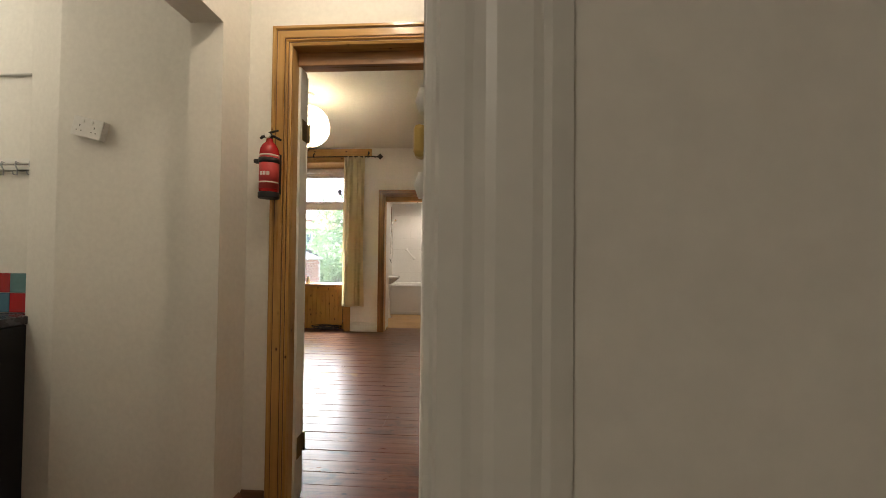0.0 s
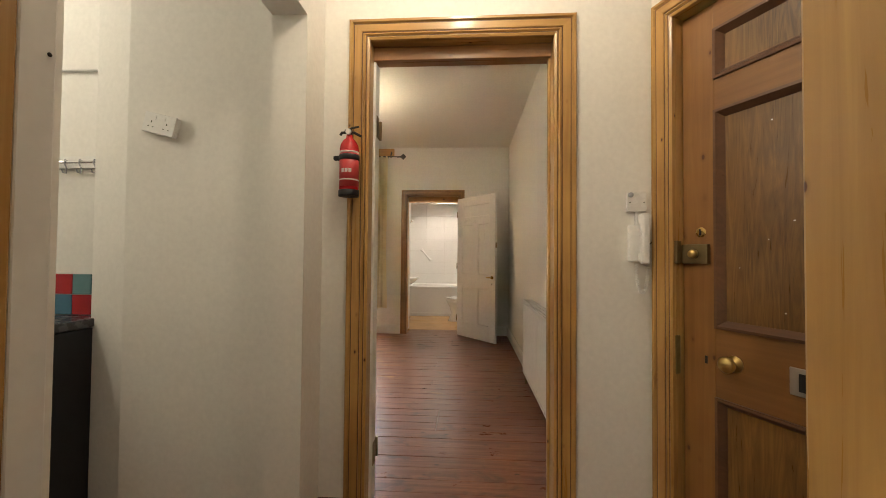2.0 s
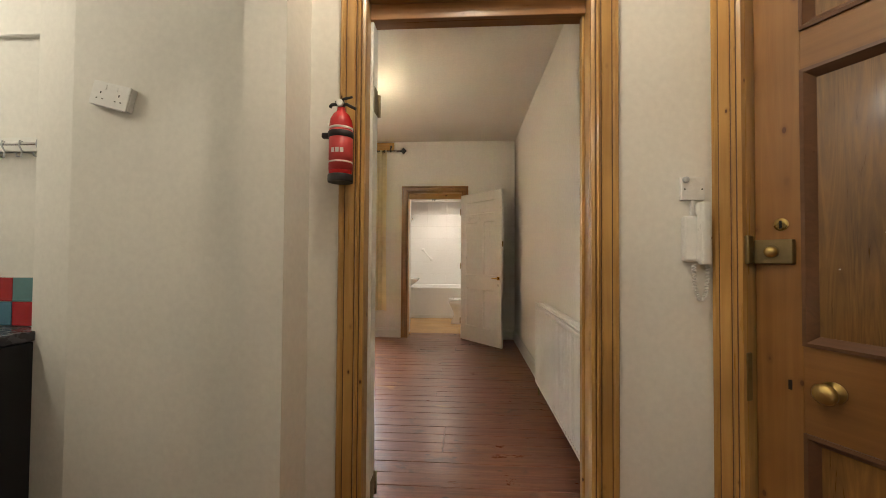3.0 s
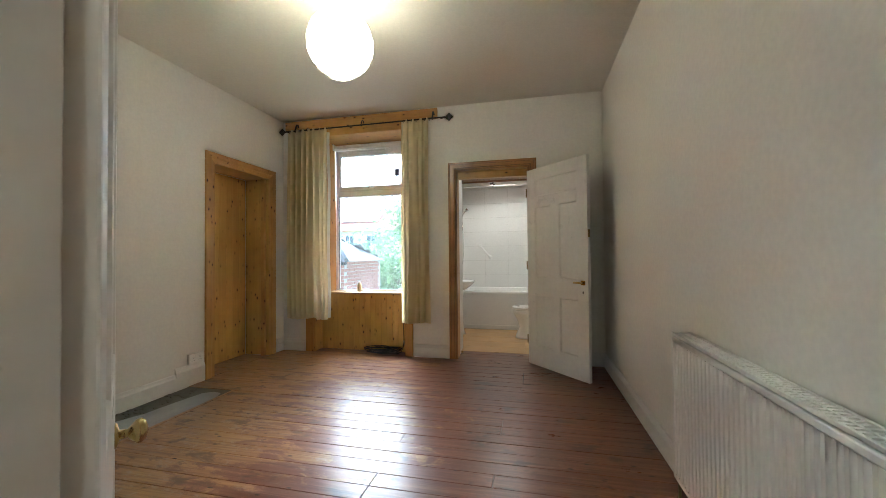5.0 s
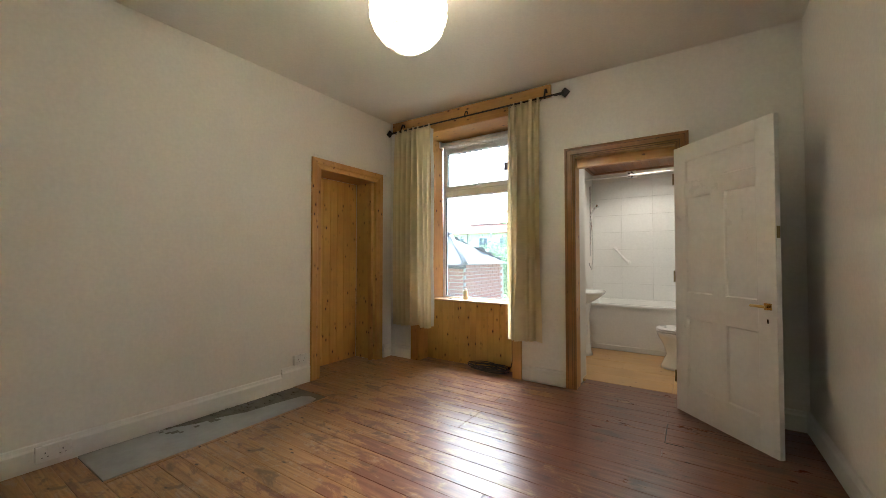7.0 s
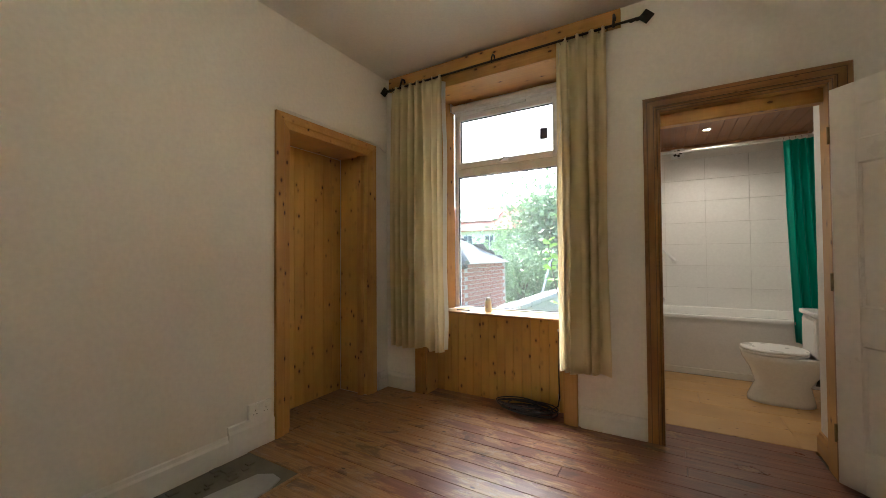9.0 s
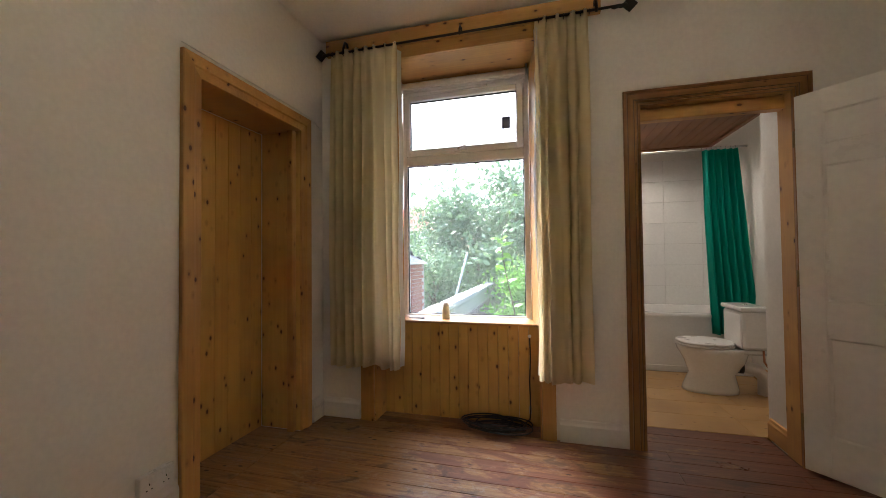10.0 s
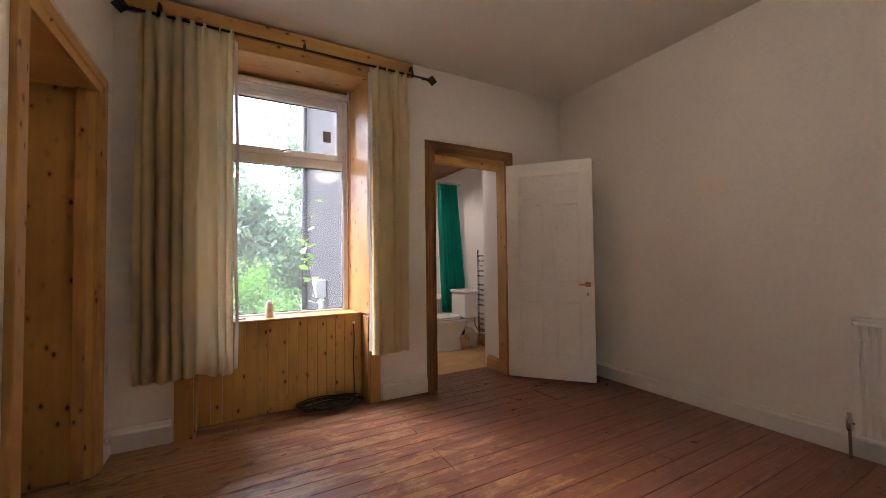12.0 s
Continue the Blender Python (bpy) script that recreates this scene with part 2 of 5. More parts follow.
def cloth(name, col):
    m, t, p = nodes_of(name)
    v = coords(t, (1, 1, 1))
    a = noise_of(t, v, 2.0)
    w = noise_of(t, coords(t, (500, 500, 160)), 1.0, 2)
    c = blend(t, a, tuple(x * 0.88 for x in col), tuple(min(1, x * 1.06) for x in col))
    t.links.new(c, p.inputs["Base Color"])
    p.inputs["Roughness"].default_value, p.inputs["Specular IOR Level"].default_value = 0.9, 0.15
    bump(t, p, w, 0.25, 0.001)
    tr = t.nodes.new("ShaderNodeBsdfTranslucent")
    t.links.new(c, tr.inputs[0])
    mx = t.nodes.new("ShaderNodeMixShader")
    mx.inputs[0].default_value = 0.36
    t.links.new(p.outputs[0], mx.inputs[1])
    t.links.new(tr.outputs[0], mx.inputs[2])
    t.links.new(mx.outputs[0], t.nodes["Material Output"].inputs[0])
    return m


curtain_cloth = cloth("cream_curtain", (0.90, 0.81, 0.58))
lining_cloth = cloth("curtain_lining", (0.82, 0.80, 0.74))


def paper_shade():
    m, t, p = nodes_of("lantern_paper")
    v = coords(t, (1, 1, 1))
    c = blend(t, noise_of(t, v, 60, 4), (0.20, 0.187, 0.16), (0.25, 0.235, 0.20))
    tr = t.nodes.new("ShaderNodeBsdfTranslucent")
    t.links.new(c, tr.inputs[0])
    t.links.new(c, p.inputs["Base Color"])
    p.inputs["Roughness"].default_value = 0.9
    mx = t.nodes.new("ShaderNodeMixShader")
    mx.inputs[0].default_value = 0.6
    t.links.new(p.outputs[0], mx.inputs[1])
    t.links.new(tr.outputs[0], mx.inputs[2])
    t.links.new(mx.outputs[0], t.nodes["Material Output"].inputs[0])
    return m


paper = paper_shade()


def glass_pane():
    m, t, p = nodes_of("window_glass")
    fr = t.nodes.new("ShaderNodeFresnel")
    fr.inputs[0].default_value = 1.45
    tr, gl = t.nodes.new("ShaderNodeBsdfTransparent"), t.nodes.new("ShaderNodeBsdfGlossy")
    tr.inputs[0].default_value = (0.96, 0.98, 0.97, 1)
    gl.inputs["Roughness"].default_value = 0.02
    mx = t.nodes.new("ShaderNodeMixShader")
    # translucent film of dirt, also standing in for the pale glare over the view
    film, dust_veil = t.nodes.new("ShaderNodeMixShader"), t.nodes.new("ShaderNodeBsdfTranslucent")
    dust_veil.inputs[0].default_value = (0.9, 0.93, 0.92, 1)
    t.links.new(ramp(t, noise_of(t, coords(t, (1, 1, 1)), 5, 4), ((0.3, 0.013), (0.7, 0.022))), film.inputs[0])
    t.links.new(tr.outputs[0], film.inputs[1])
    t.links.new(dust_veil.outputs[0], film.inputs[2])
    for a, b in ((fr.outputs[0], 0), (film.outputs[0], 1), (gl.outputs[0], 2)):
        t.links.new(a, mx.inputs[b])
    t.links.new(mx.outputs[0], t.nodes["Material Output"].inputs[0])
    return m


glass = glass_pane()


def leaf_mat(name, a, b):
    m, t, p = nodes_of(name)
    geo = t.nodes.new("ShaderNodeNewGeometry")
    c = blend(t, geo.outputs["Random Per Island"], a, b)
    t.links.new(c, p.inputs["Base Color"])
    p.inputs["Roughness"].default_value = 0.55
    tr = t.nodes.new("ShaderNodeBsdfTranslucent")
    t.links.new(c, tr.inputs[0])
    mx = t.nodes.new("ShaderNodeMixShader")
    mx.inputs[0].default_value = 0.35
    t.links.new(p.outputs[0], mx.inputs[1])
    t.links.new(tr.outputs[0], mx.inputs[2])
    t.links.new(mx.outputs[0], t.nodes["Material Output"].inputs[0])
    return m


leaves_dark = leaf_mat("tree_leaves", (0.10, 0.16, 0.075), (0.20, 0.29, 0.14))
leaves_bright = leaf_mat("young_leaves", (0.16, 0.34, 0.04), (0.24, 0.44, 0.07))


def glow(name, col, strength):
    m, t, p = nodes_of(name)
    p.inputs["Emission Color"].default_value, p.inputs["Emission Strength"].default_value = (*col, 1), strength
    return m


lit = glow("lit_lamp_face", (1.0, 0.85, 0.62), 8.0)


# ---- building helpers ----
def cuboid(bm, lo, hi, bevel=0.0):
    """A box between two corners, its edges bevelled."""
    made = bmesh.ops.create_cube(bm, size=1.0)["verts"]
    for v in made:
        v.co = Vector([l + (h - l) * (c + 0.5) for c, l, h in zip(v.co, lo, hi)])
    if bevel:
        edges = list({e for v in made for e in v.link_edges})
        bmesh.ops.bevel(bm, geom=edges, offset=bevel, segments=2, profile=0.5, affect="EDGES")
    return bm


def boxes(*spans, bevel=0.0):
    bm = bmesh.new()
    for lo, hi in spans:
        cuboid(bm, lo, hi, bevel)
    return bm


def prism(bm, outline, vec):
    """A flat outline pushed along a vector."""
    a = [bm.verts.new(p) for p in outline]
    b = [bm.verts.new(Vector(p) + Vector(vec)) for p in outline]
    bm.faces.new(a[::-1]), bm.faces.new(b)
    for i in range(len(a)):
        j = (i + 1) % len(a)
        bm.faces.new((a[i], a[j], b[j], b[i]))
    return bm


def moulding(bm, prof, f0, f1):
    """A profile of (u, d) drawn from f0(u, d) to f1(u, d), with closed ends."""
    a = [bm.verts.new(f0(u, d)) for u, d in prof]
    b = [bm.verts.new(f1(u, d)) for u, d in prof]
    n = len(a)
    for i in range(n):
        j = (i + 1) % n
        bm.faces.new((a[i], a[j], b[j], b[i]))
    bm.faces.new(a[::-1]), bm.faces.new(b)
    return bm


def lathe(bm, prof, n=24, m=None):
    """A profile of (radius, height) turned about z."""
    m = m or Matrix()
    rings = []
    for r, z in prof:
        rings.append([bm.verts.new(m @ Vector((r * math.cos(2 * math.pi * i / n), r * math.sin(2 * math.pi * i / n), z))) for i in range(n)])
    for p, q in zip(rings, rings[1:]):
        for i in range(n):
            j = (i + 1) % n
            f = bm.faces.new((p[i], p[j], q[j], q[i]))
            f.smooth = True
    bm.faces.new(rings[0][::-1]), bm.faces.new(rings[-1])
    return bm


def tube(bm, pts, r, n=8, closed=False):
    """A round bar along points; r may be a list."""
    pts = [Vector(p) for p in pts]
    k = len(pts)
    rings = []
    side = None
    for i, p in enumerate(pts):
        if closed:
            d = pts[(i + 1) % k] - pts[i - 1]
        else:
            d = pts[min(i + 1, k - 1)] - pts[max(i - 1, 0)]
        d.normalize()
        if side is None:
            side = d.orthogonal().normalized()
        side = (side - d * side.dot(d)).normalized()
        up = d.cross(side)
        rr = r[i] if isinstance(r, (list, tuple)) else r
        rings.append([bm.verts.new(p + rr * (math.cos(a) * side + math.sin(a) * up)) for a in (2 * math.pi * j / n for j in range(n))])
    for i in range(k if closed else k - 1):
        p, q = rings[i], rings[(i + 1) % k]
        for j in range(n):
            l = (j + 1) % n
            f = bm.faces.new((p[j], p[l], q[l], q[j]))
            f.smooth = True
    if not closed:
        bm.faces.new(rings[0][::-1]), bm.faces.new(rings[-1])
    return bm


POSE = {}


def mesh_of(name, bm, material):
    bmesh.ops.recalc_face_normals(bm, faces=bm.faces)
    me = bpy.data.meshes.new(name)
    bm.to_mesh(me)
    bm.free()
    me.materials.append(material)
    return me


def solid(name, bm, material, label="", category="", group="", kind="", base=(0, 0, 0)):
    """A thing that is one mesh, given in the world's metres, its origin at base."""
    me = mesh_of(name, bm, material)
    me.transform(Matrix.Translation(-Vector(base)))
    ob = new(name, me)
    ob.location = base
    POSE[ob] = Matrix.Translation(base)
    return tagged(ob, label, category, group, kind)


def thing(name, m, label="", category="", group="", kind=""):
    """An empty at the thing's base that parents its parts."""
    m = m if isinstance(m, Matrix) else Matrix.Translation(m)
    ob = new(name)
    ob.empty_display_size = 0.1
    ob.matrix_basis = m
    POSE[ob] = m
    return tagged(ob, label, category, group, kind)


def part(name, bm, material, parent, label="", inside=False):
    """One mesh under a thing or a part; bm is in the world's metres, or, inside, in the parent's own."""
    me = mesh_of(name, bm, material)
    if not inside:
        me.transform(POSE[parent].inverted())
    ob = new(name, me)
    ob.parent = parent
    POSE[ob] = POSE[parent]
    return tagged(ob, label)


# ---- the large structure ----
CEIL, WEST, EAST, SOUTH, NORTH = 2.82, -3.51, 0.21, 1.78, 5.71
STRUCT = dict(kind="structure")

solid("wall_north", boxes(
    ((-3.9, 5.71, -0.1), (-3.085, 6.2, CEIL)), ((-3.085, 5.9, -0.1), (-1.915, 6.2, 0.685)), ((-3.085, 5.71, 2.61), (-1.915, 6.2, CEIL)),
    ((-1.915, 5.71, -0.1), (-1.345, 6.06, CEIL)), ((-1.345, 5.71, 2.105), (-0.515, 6.06, CEIL)), ((-0.515, 5.71, -0.1), (0.45, 6.06, CEIL))),
    plaster, "white painted plaster wall with window and door", "wall", **STRUCT)
solid("wall_west", boxes(
    ((-3.9, 1.76, -0.1), (WEST, 4.62, CEIL)), ((-3.9, 5.46, -0.1), (WEST, 5.71, CEIL)), ((-3.9, 4.62, 2.085), (WEST, 5.46, CEIL)), ((-3.9, 4.62, -0.1), (-3.84, 5.46, 2.085))),
    plaster, "cream white painted plaster wall", "wall", **STRUCT)
solid("wall_east", boxes(((EAST, 1.78, -0.1), (0.45, 5.71, CEIL))), plaster, "plain white painted plaster wall", "wall", **STRUCT)
solid("wall_south", boxes(
    ((-3.51, 1.77, -0.1), (-1.195, 1.86, CEIL)), ((-1.195, 1.66, -0.1), (-0.871, 1.78, CEIL)), ((-0.016, 1.66, -0.1), (0.45, 1.78, CEIL)), ((-0.871, 1.66, 2.141), (-0.016, 1.78, CEIL))),
    plaster, "white painted wall between hall and room", "wall", **STRUCT)
solid("ceiling", boxes(((-3.9, 0.446, CEIL), (1.4, 6.06, CEIL + 0.12))), ceiling_paint, "plain off-white painted ceiling", "ceiling", **STRUCT)
# hall
solid("wall_hall_west", boxes(
    ((-1.195, 0.446, -0.1), (-1.053, 0.574, CEIL)), ((-1.195, 1.47, -0.1), (-1.053, 1.66, CEIL)), ((-1.195, 0.574, 2.122), (-1.053, 1.47, CEIL))),
    plaster, "white painted partition with an open doorway", "wall", **STRUCT)
bm = bmesh.new()
prism(bm, [(-1.935, 1.612, -0.1), (-2.143, 1.668, -0.1), (-2.143, 1.77, -0.1), (-1.195, 1.77, -0.1), (-1.195, 1.612, -0.1)], (0, 0, CEIL + 0.1))
solid("wall_alcove", bm, plaster, "white painted alcove wall beside the kitchen", "wall", **STRUCT)
for lo, hi in (((-3.51, 1.755, -0.1), (-2.143, 1.77, CEIL)), ((-3.7, -0.2, -0.1), (-3.51, 1.77, CEIL)), ((-3.51, -0.3, -0.1), (-1.195, 0.44, CEIL))):
    solid("wall_kitchen", boxes((lo, hi)), plaster, "white painted kitchen wall", "wall", **STRUCT)
# the front door stands in a wall that runs askew
SKEW = Matrix.Translation((0.374, 1.645, 0)) @ Matrix.Rotation(radians(-66), 4, "Z")
bm = boxes(((1.16, 0, -0.1), (1.6, 0.2, CEIL)), ((0.066, 0, 2.144), (1.16, 0.2, CEIL)), ((-0.02, 0.0, -0.1), (0.066, 0.2, CEIL)))
bm.transform(SKEW)
solid("wall_hall_east", bm, plaster, "white painted hall wall round the front door", "wall", **STRUCT)
# the room that the walk starts in
solid("wall_front_room", boxes(
    ((-0.033, 0.18, -0.1), (1.3, 0.446, CEIL)), ((-1.195, 0.18, -0.1), (-0.958, 0.446, CEIL)), ((-0.958, 0.18, 2.09), (-0.033, 0.446, CEIL)),
    ((1.3, -2.6, -0.1), (1.4, 0.446, CEIL)), ((-3.7, -2.7, -0.1), (1.4, -2.6, CEIL)), ((-3.8, -2.7, -0.1), (-3.7, -0.2, CEIL))),
    plaster, "pale grey-white painted wall", "wall", **STRUCT)
solid("ceiling_front_room", boxes(((-3.8, -2.7, CEIL), (1.4, 0.446, CEIL + 0.12))), ceiling_paint, "plain off-white painted ceiling", "ceiling", **STRUCT)
# bathroom
solid("wall_bathroom", boxes(
    ((-1.93, 6.2, -0.3), (-1.7, 8.4, 2.9)), ((-1.7, 8.26, -0.3), (0.25, 8.4, 2.9)), ((0.02, 6.06, -0.3), (0.25, 8.26, 2.9)), ((-0.46, 6.062, -0.1), (0.02, 6.2, 2.9)), ((-1.93, 6.06, -0.3), (-1.345, 6.2, 2.9))),
    plaster, "white painted bathroom wall", "wall", **STRUCT)
bm = bmesh.new()
for i in range(17):
    x = -1.7 + i * 0.101
    cuboid(bm, (x, 6.06, 2.45), (x + 0.097, 8.26, 2.47), 0.004)
cuboid(bm, (-1.7, 6.06, 2.471), (0.02, 8.26, 2.56))
for lo, hi in (((-1.7, 8.22, 2.425), (0.02, 8.258, 2.45)), ((-0.02, 6.26, 2.425), (0.018, 8.22, 2.45)), ((-1.7, 6.06, 2.425), (-1.66, 8.22, 2.45))):
    cuboid(bm, lo, hi, 0.005)
solid("ceiling_bathroom", bm, clad_wood, "dark varnished tongue and groove timber ceiling", "ceiling", **STRUCT)
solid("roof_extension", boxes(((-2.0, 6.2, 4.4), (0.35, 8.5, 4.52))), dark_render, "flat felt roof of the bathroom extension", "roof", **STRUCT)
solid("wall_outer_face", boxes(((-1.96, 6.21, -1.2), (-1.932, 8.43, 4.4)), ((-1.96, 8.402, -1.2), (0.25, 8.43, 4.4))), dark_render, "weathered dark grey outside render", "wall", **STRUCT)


# ---- skirting boards and trim ----
SKIRT = [(0, 0), (0, 0.02), (0.105, 0.02), (0.118, 0.012), (0.135, 0.009), (0.14, 0)]


def skirting(name, a, b, out, material, label, height=1.0):
    """A skirting board from a to b on the floor, standing out along out."""
    bm = bmesh.new()
    a, b, out = Vector((*a, 0)), Vector((*b, 0)), Vector((*out, 0))
    up = Vector((0, 0, height))
    moulding(bm, SKIRT, lambda u, d: a + up * u + out * d, lambda u, d: b + up * u + out * d)
    return solid(name, bm, material, label, "skirting", kind="structure", base=a)


PALE = "white gloss painted skirting board"
skirting("baseboard", (EAST, 1.80), (EAST, 5.71), (-1, 0), gloss_white, PALE)
skirting("baseboard", (-0.44, 5.71), (0.19, 5.71), (0, -1), gloss_white, PALE)
skirting("baseboard", (-1.81, 5.71), (-1.41, 5.71), (0, -1), gloss_white, PALE)
skirting("baseboard", (-3.49, 5.71), (-3.20, 5.71), (0, -1), gloss_white, PALE)
skirting("baseboard", (WEST, 1.87), (WEST, 4.24), (1, 0), gloss_white, PALE)
skirting("baseboard", (WEST, 4.24), (WEST, 4.535), (1, 0), gloss_white, "taller white painted skirting block", 1.35)
skirting("baseboard", (WEST, 5.56), (WEST, 5.69), (1, 0), gloss_white, PALE, 1.1)
skirting("baseboard", (-1.053, 1.66), (-0.945, 1.66), (0, -1), dark_skirt, "dark stained wooden skirting board", 0.75)
skirting("baseboard", (0.06, 1.66), (0.36, 1.66), (0, -1), dark_skirt, "dark stained wooden skirting board", 0.75)
skirting("baseboard", (-1.053, 1.47), (-1.053, 1.64), (1, 0), dark_skirt, "dark stained wooden skirting board", 0.75)
skirting("baseboard", (-0.515, 5.845), (-0.515, 6.06), (-1, 0), pine_y, "varnished pine skirting board", 0.9)
skirting("baseboard", (0.02, 6.28), (0.02, 7.4), (-1, 0), pine_y, "varnished pine skirting board", 0.9)
bm = bmesh.new()
random.seed(4)
xs = [-1.80 + 0.59 * i / 16 for i in range(17)]
tops = [0.03 + 0.035 * random.random() for _ in xs]
low = [bm.verts.new((x, 1.598, 0)) for x in xs]
top = [bm.verts.new((x, 1.595, z)) for x, z in zip(xs, tops)]
back = [bm.verts.new((x, 1.612, z + 0.004)) for x, z in zip(xs, tops)]
for i in range(16):
    bm.faces.new((low[i], low[i + 1], top[i + 1], top[i])), bm.faces.new((top[i], top[i + 1], back[i + 1], back[i]))
solid("trim", bm, broken_plaster, "broken bare plaster along the foot of the wall", "plaster", kind="structure", base=(-1.5, 1.6, 0))


# ---- door frames ----
ARCH = [(0, 0), (0, 0.018), (0.006, 0.026), (0.016, 0.026), (0.022, 0.018), (0.026, 0.02), (0.056, 0.02), (0.06, 0.014), (0.064, 0.02), (0.071, 0.024), (0.078, 0.016), (0.084, 0.022), (0.094, 0.018), (0.094, 0)]
FLAT = [(0, 0), (0, 0.02), (0.004, 0.024), (0.05, 0.024), (0.056, 0.016), (0.068, 0.013), (0.094, 0.013), (0.094, 0)]


def architrave(frame_ob, m, w, h, prof, z_mat, x_mat, widen=1.0, legs=(True, True)):
    """Two legs and a mitred head round an opening w by h; local y runs into the wall."""
    prof = [(u * widen, d) for u, d in prof]
    big = prof[-1][0]
    if legs[0]:
        bm = moulding(bmesh.new(), prof, lambda u, d: Vector((u - big, -d, 0)), lambda u, d: Vector((u - big, -d, h + big - u)))
        bm.transform(m)
        part("architrave", bm, z_mat, frame_ob)
    if legs[1]:
        bm = moulding(bmesh.new(), prof, lambda u, d: Vector((w + big - u, -d, 0)), lambda u, d: Vector((w + big - u, -d, h + big - u)))
        bm.transform(m)
        part("architrave", bm, z_mat, frame_ob)
    bm = moulding(bmesh.new(), prof, lambda u, d: Vector((u - big, -d, h + big - u)), lambda u, d: Vector((w + big - u, -d, h + big - u)))
    bm.transform(m)
    part("architrave_head", bm, x_mat, frame_ob)


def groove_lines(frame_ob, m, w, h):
    """Thin dark strips lying in the grooves of the moulded frame."""
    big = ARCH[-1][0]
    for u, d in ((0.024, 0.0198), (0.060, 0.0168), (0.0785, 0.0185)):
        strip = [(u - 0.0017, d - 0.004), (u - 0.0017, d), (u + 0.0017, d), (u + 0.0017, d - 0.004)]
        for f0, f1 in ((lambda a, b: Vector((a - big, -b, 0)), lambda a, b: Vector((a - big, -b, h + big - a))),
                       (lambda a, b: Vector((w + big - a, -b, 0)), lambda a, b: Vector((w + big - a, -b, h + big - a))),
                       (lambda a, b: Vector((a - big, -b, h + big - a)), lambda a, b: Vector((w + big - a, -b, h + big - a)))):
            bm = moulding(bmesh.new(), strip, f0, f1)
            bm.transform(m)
            part("groove", bm, dark_skirt, frame_ob, "thin dark strip in the groove")


def lining(frame_ob, m, w, h, depth, z_mat, x_mat, t=0.03, stop=None):
    """Jamb and head boards in the opening, with a door stop."""
    sets = [("jamb", ((-t, 0.002, 0), (0, depth, h)), z_mat), ("jamb", ((w, 0.002, 0), (w + t, depth, h)), z_mat), ("head", ((-t, 0.002, h), (w + t, depth, h + t)), x_mat)]
    if stop:
        a, b, s = stop
        sets += [("door_stop", ((0, a, 0), (s, b, h - s)), z_mat), ("door_stop", ((w - s, a, 0), (w, b, h - s)), z_mat), ("door_stop", ((0, a, h - s), (w, b, h)), x_mat)]
    for name, (lo, hi), mat in sets:
        bm = boxes((lo, hi), bevel=0.002)
        bm.transform(m)
        part(name, bm, mat, frame_ob)


at = Matrix.Translation
hall_m = at((-0.843, 1.66, 0))
f = thing("door_frame", hall_m, "varnished pine moulded frame round the hall doorway", "door frame", kind="structure")
architrave(f, hall_m, 0.799, 2.113, ARCH, frame_z, frame_x, 1.0)
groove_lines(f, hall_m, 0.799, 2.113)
lining(f, hall_m, 0.799, 2.113, 0.12, frame_z, frame_x, 0.027, (0.055, 0.085, 0.01))
part("rebate", boxes(((-0.8435, 1.709, 0), (-0.831, 1.779, 2.049)), bevel=0.002), gloss_white, f, "white painted hinge rebate")
for z in (0.26, 1.76):
    part("hinge_leaf", boxes(((-0.8315, 1.728, z - 0.05), (-0.8295, 1.776, z + 0.05)), bevel=0.0005), old_brass, f)
part("lower_head", boxes(((-0.843, 1.70, 2.05), (-0.044, 1.765, 2.112)), bevel=0.003), old_x, f)

bath_m = at((-1.313, 5.71, 0))
f = thing("door_frame", bath_m, "dark varnished pine moulded bathroom door frame", "door frame", kind="structure")
architrave(f, bath_m, 0.768, 2.078, ARCH, old_z, old_x, 1.0)
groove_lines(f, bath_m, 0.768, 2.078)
lining(f, bath_m, 0.768, 2.078, 0.13, pine_z, pine_x, 0.027)
part("door_stop", boxes(((-1.311, 5.76, 2.0), (-0.547, 5.82, 2.076)), bevel=0.003), pine_x, f)

cup_m = at((WEST, 4.648, 0)) @ Matrix.Rotation(radians(90), 4, "Z")
f = thing("door_frame", cup_m, "knotty varnished pine frame round a shallow recess", "door frame", kind="structure")
architrave(f, cup_m, 0.786, 2.055, FLAT, pine_z, pine_y, 1.1)
lining(f, cup_m, 0.786, 2.055, 0.31, board_pine, pine_y, 0.026)
for side in (0.0, 0.746):
    bm = boxes(((side, 0.03, 0), (side + 0.04, 0.075, 2.05)), bevel=0.004)
    bm.transform(cup_m)
    part("inner_post", bm, pine_z, f)

front_m = SKEW @ at((0.09, 0, 0))
f = thing("door_frame", front_m, "golden varnished pine moulded front door frame", "door frame", kind="structure")
architrave(f, front_m, 1.045, 2.12, ARCH, frame_z, frame_x, 1.0)
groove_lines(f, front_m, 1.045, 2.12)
lining(f, front_m, 1.045, 2.12, 0.18, frame_z, frame_x, 0.024)

start_m = at((-0.958, 0.446, 0))
f = thing("door_frame", start_m, "doorway frame, white paint and varnished pine", "door frame", kind="structure")
part("jamb", boxes(((-0.066, 0.178, 0), (-0.034, 0.29, 2.07)), bevel=0.004), gloss_white, f, "white painted door jamb")
part("jamb", boxes(((-0.046, 0.29, 0), (-0.034, 0.458, 2.07)), bevel=0.006), frame_z, f, "varnished pine door jamb")
part("jamb", boxes(((-0.957, 0.178, 0), (-0.94, 0.427, 2.07)), bevel=0.003), frame_z, f, "varnished pine door jamb")
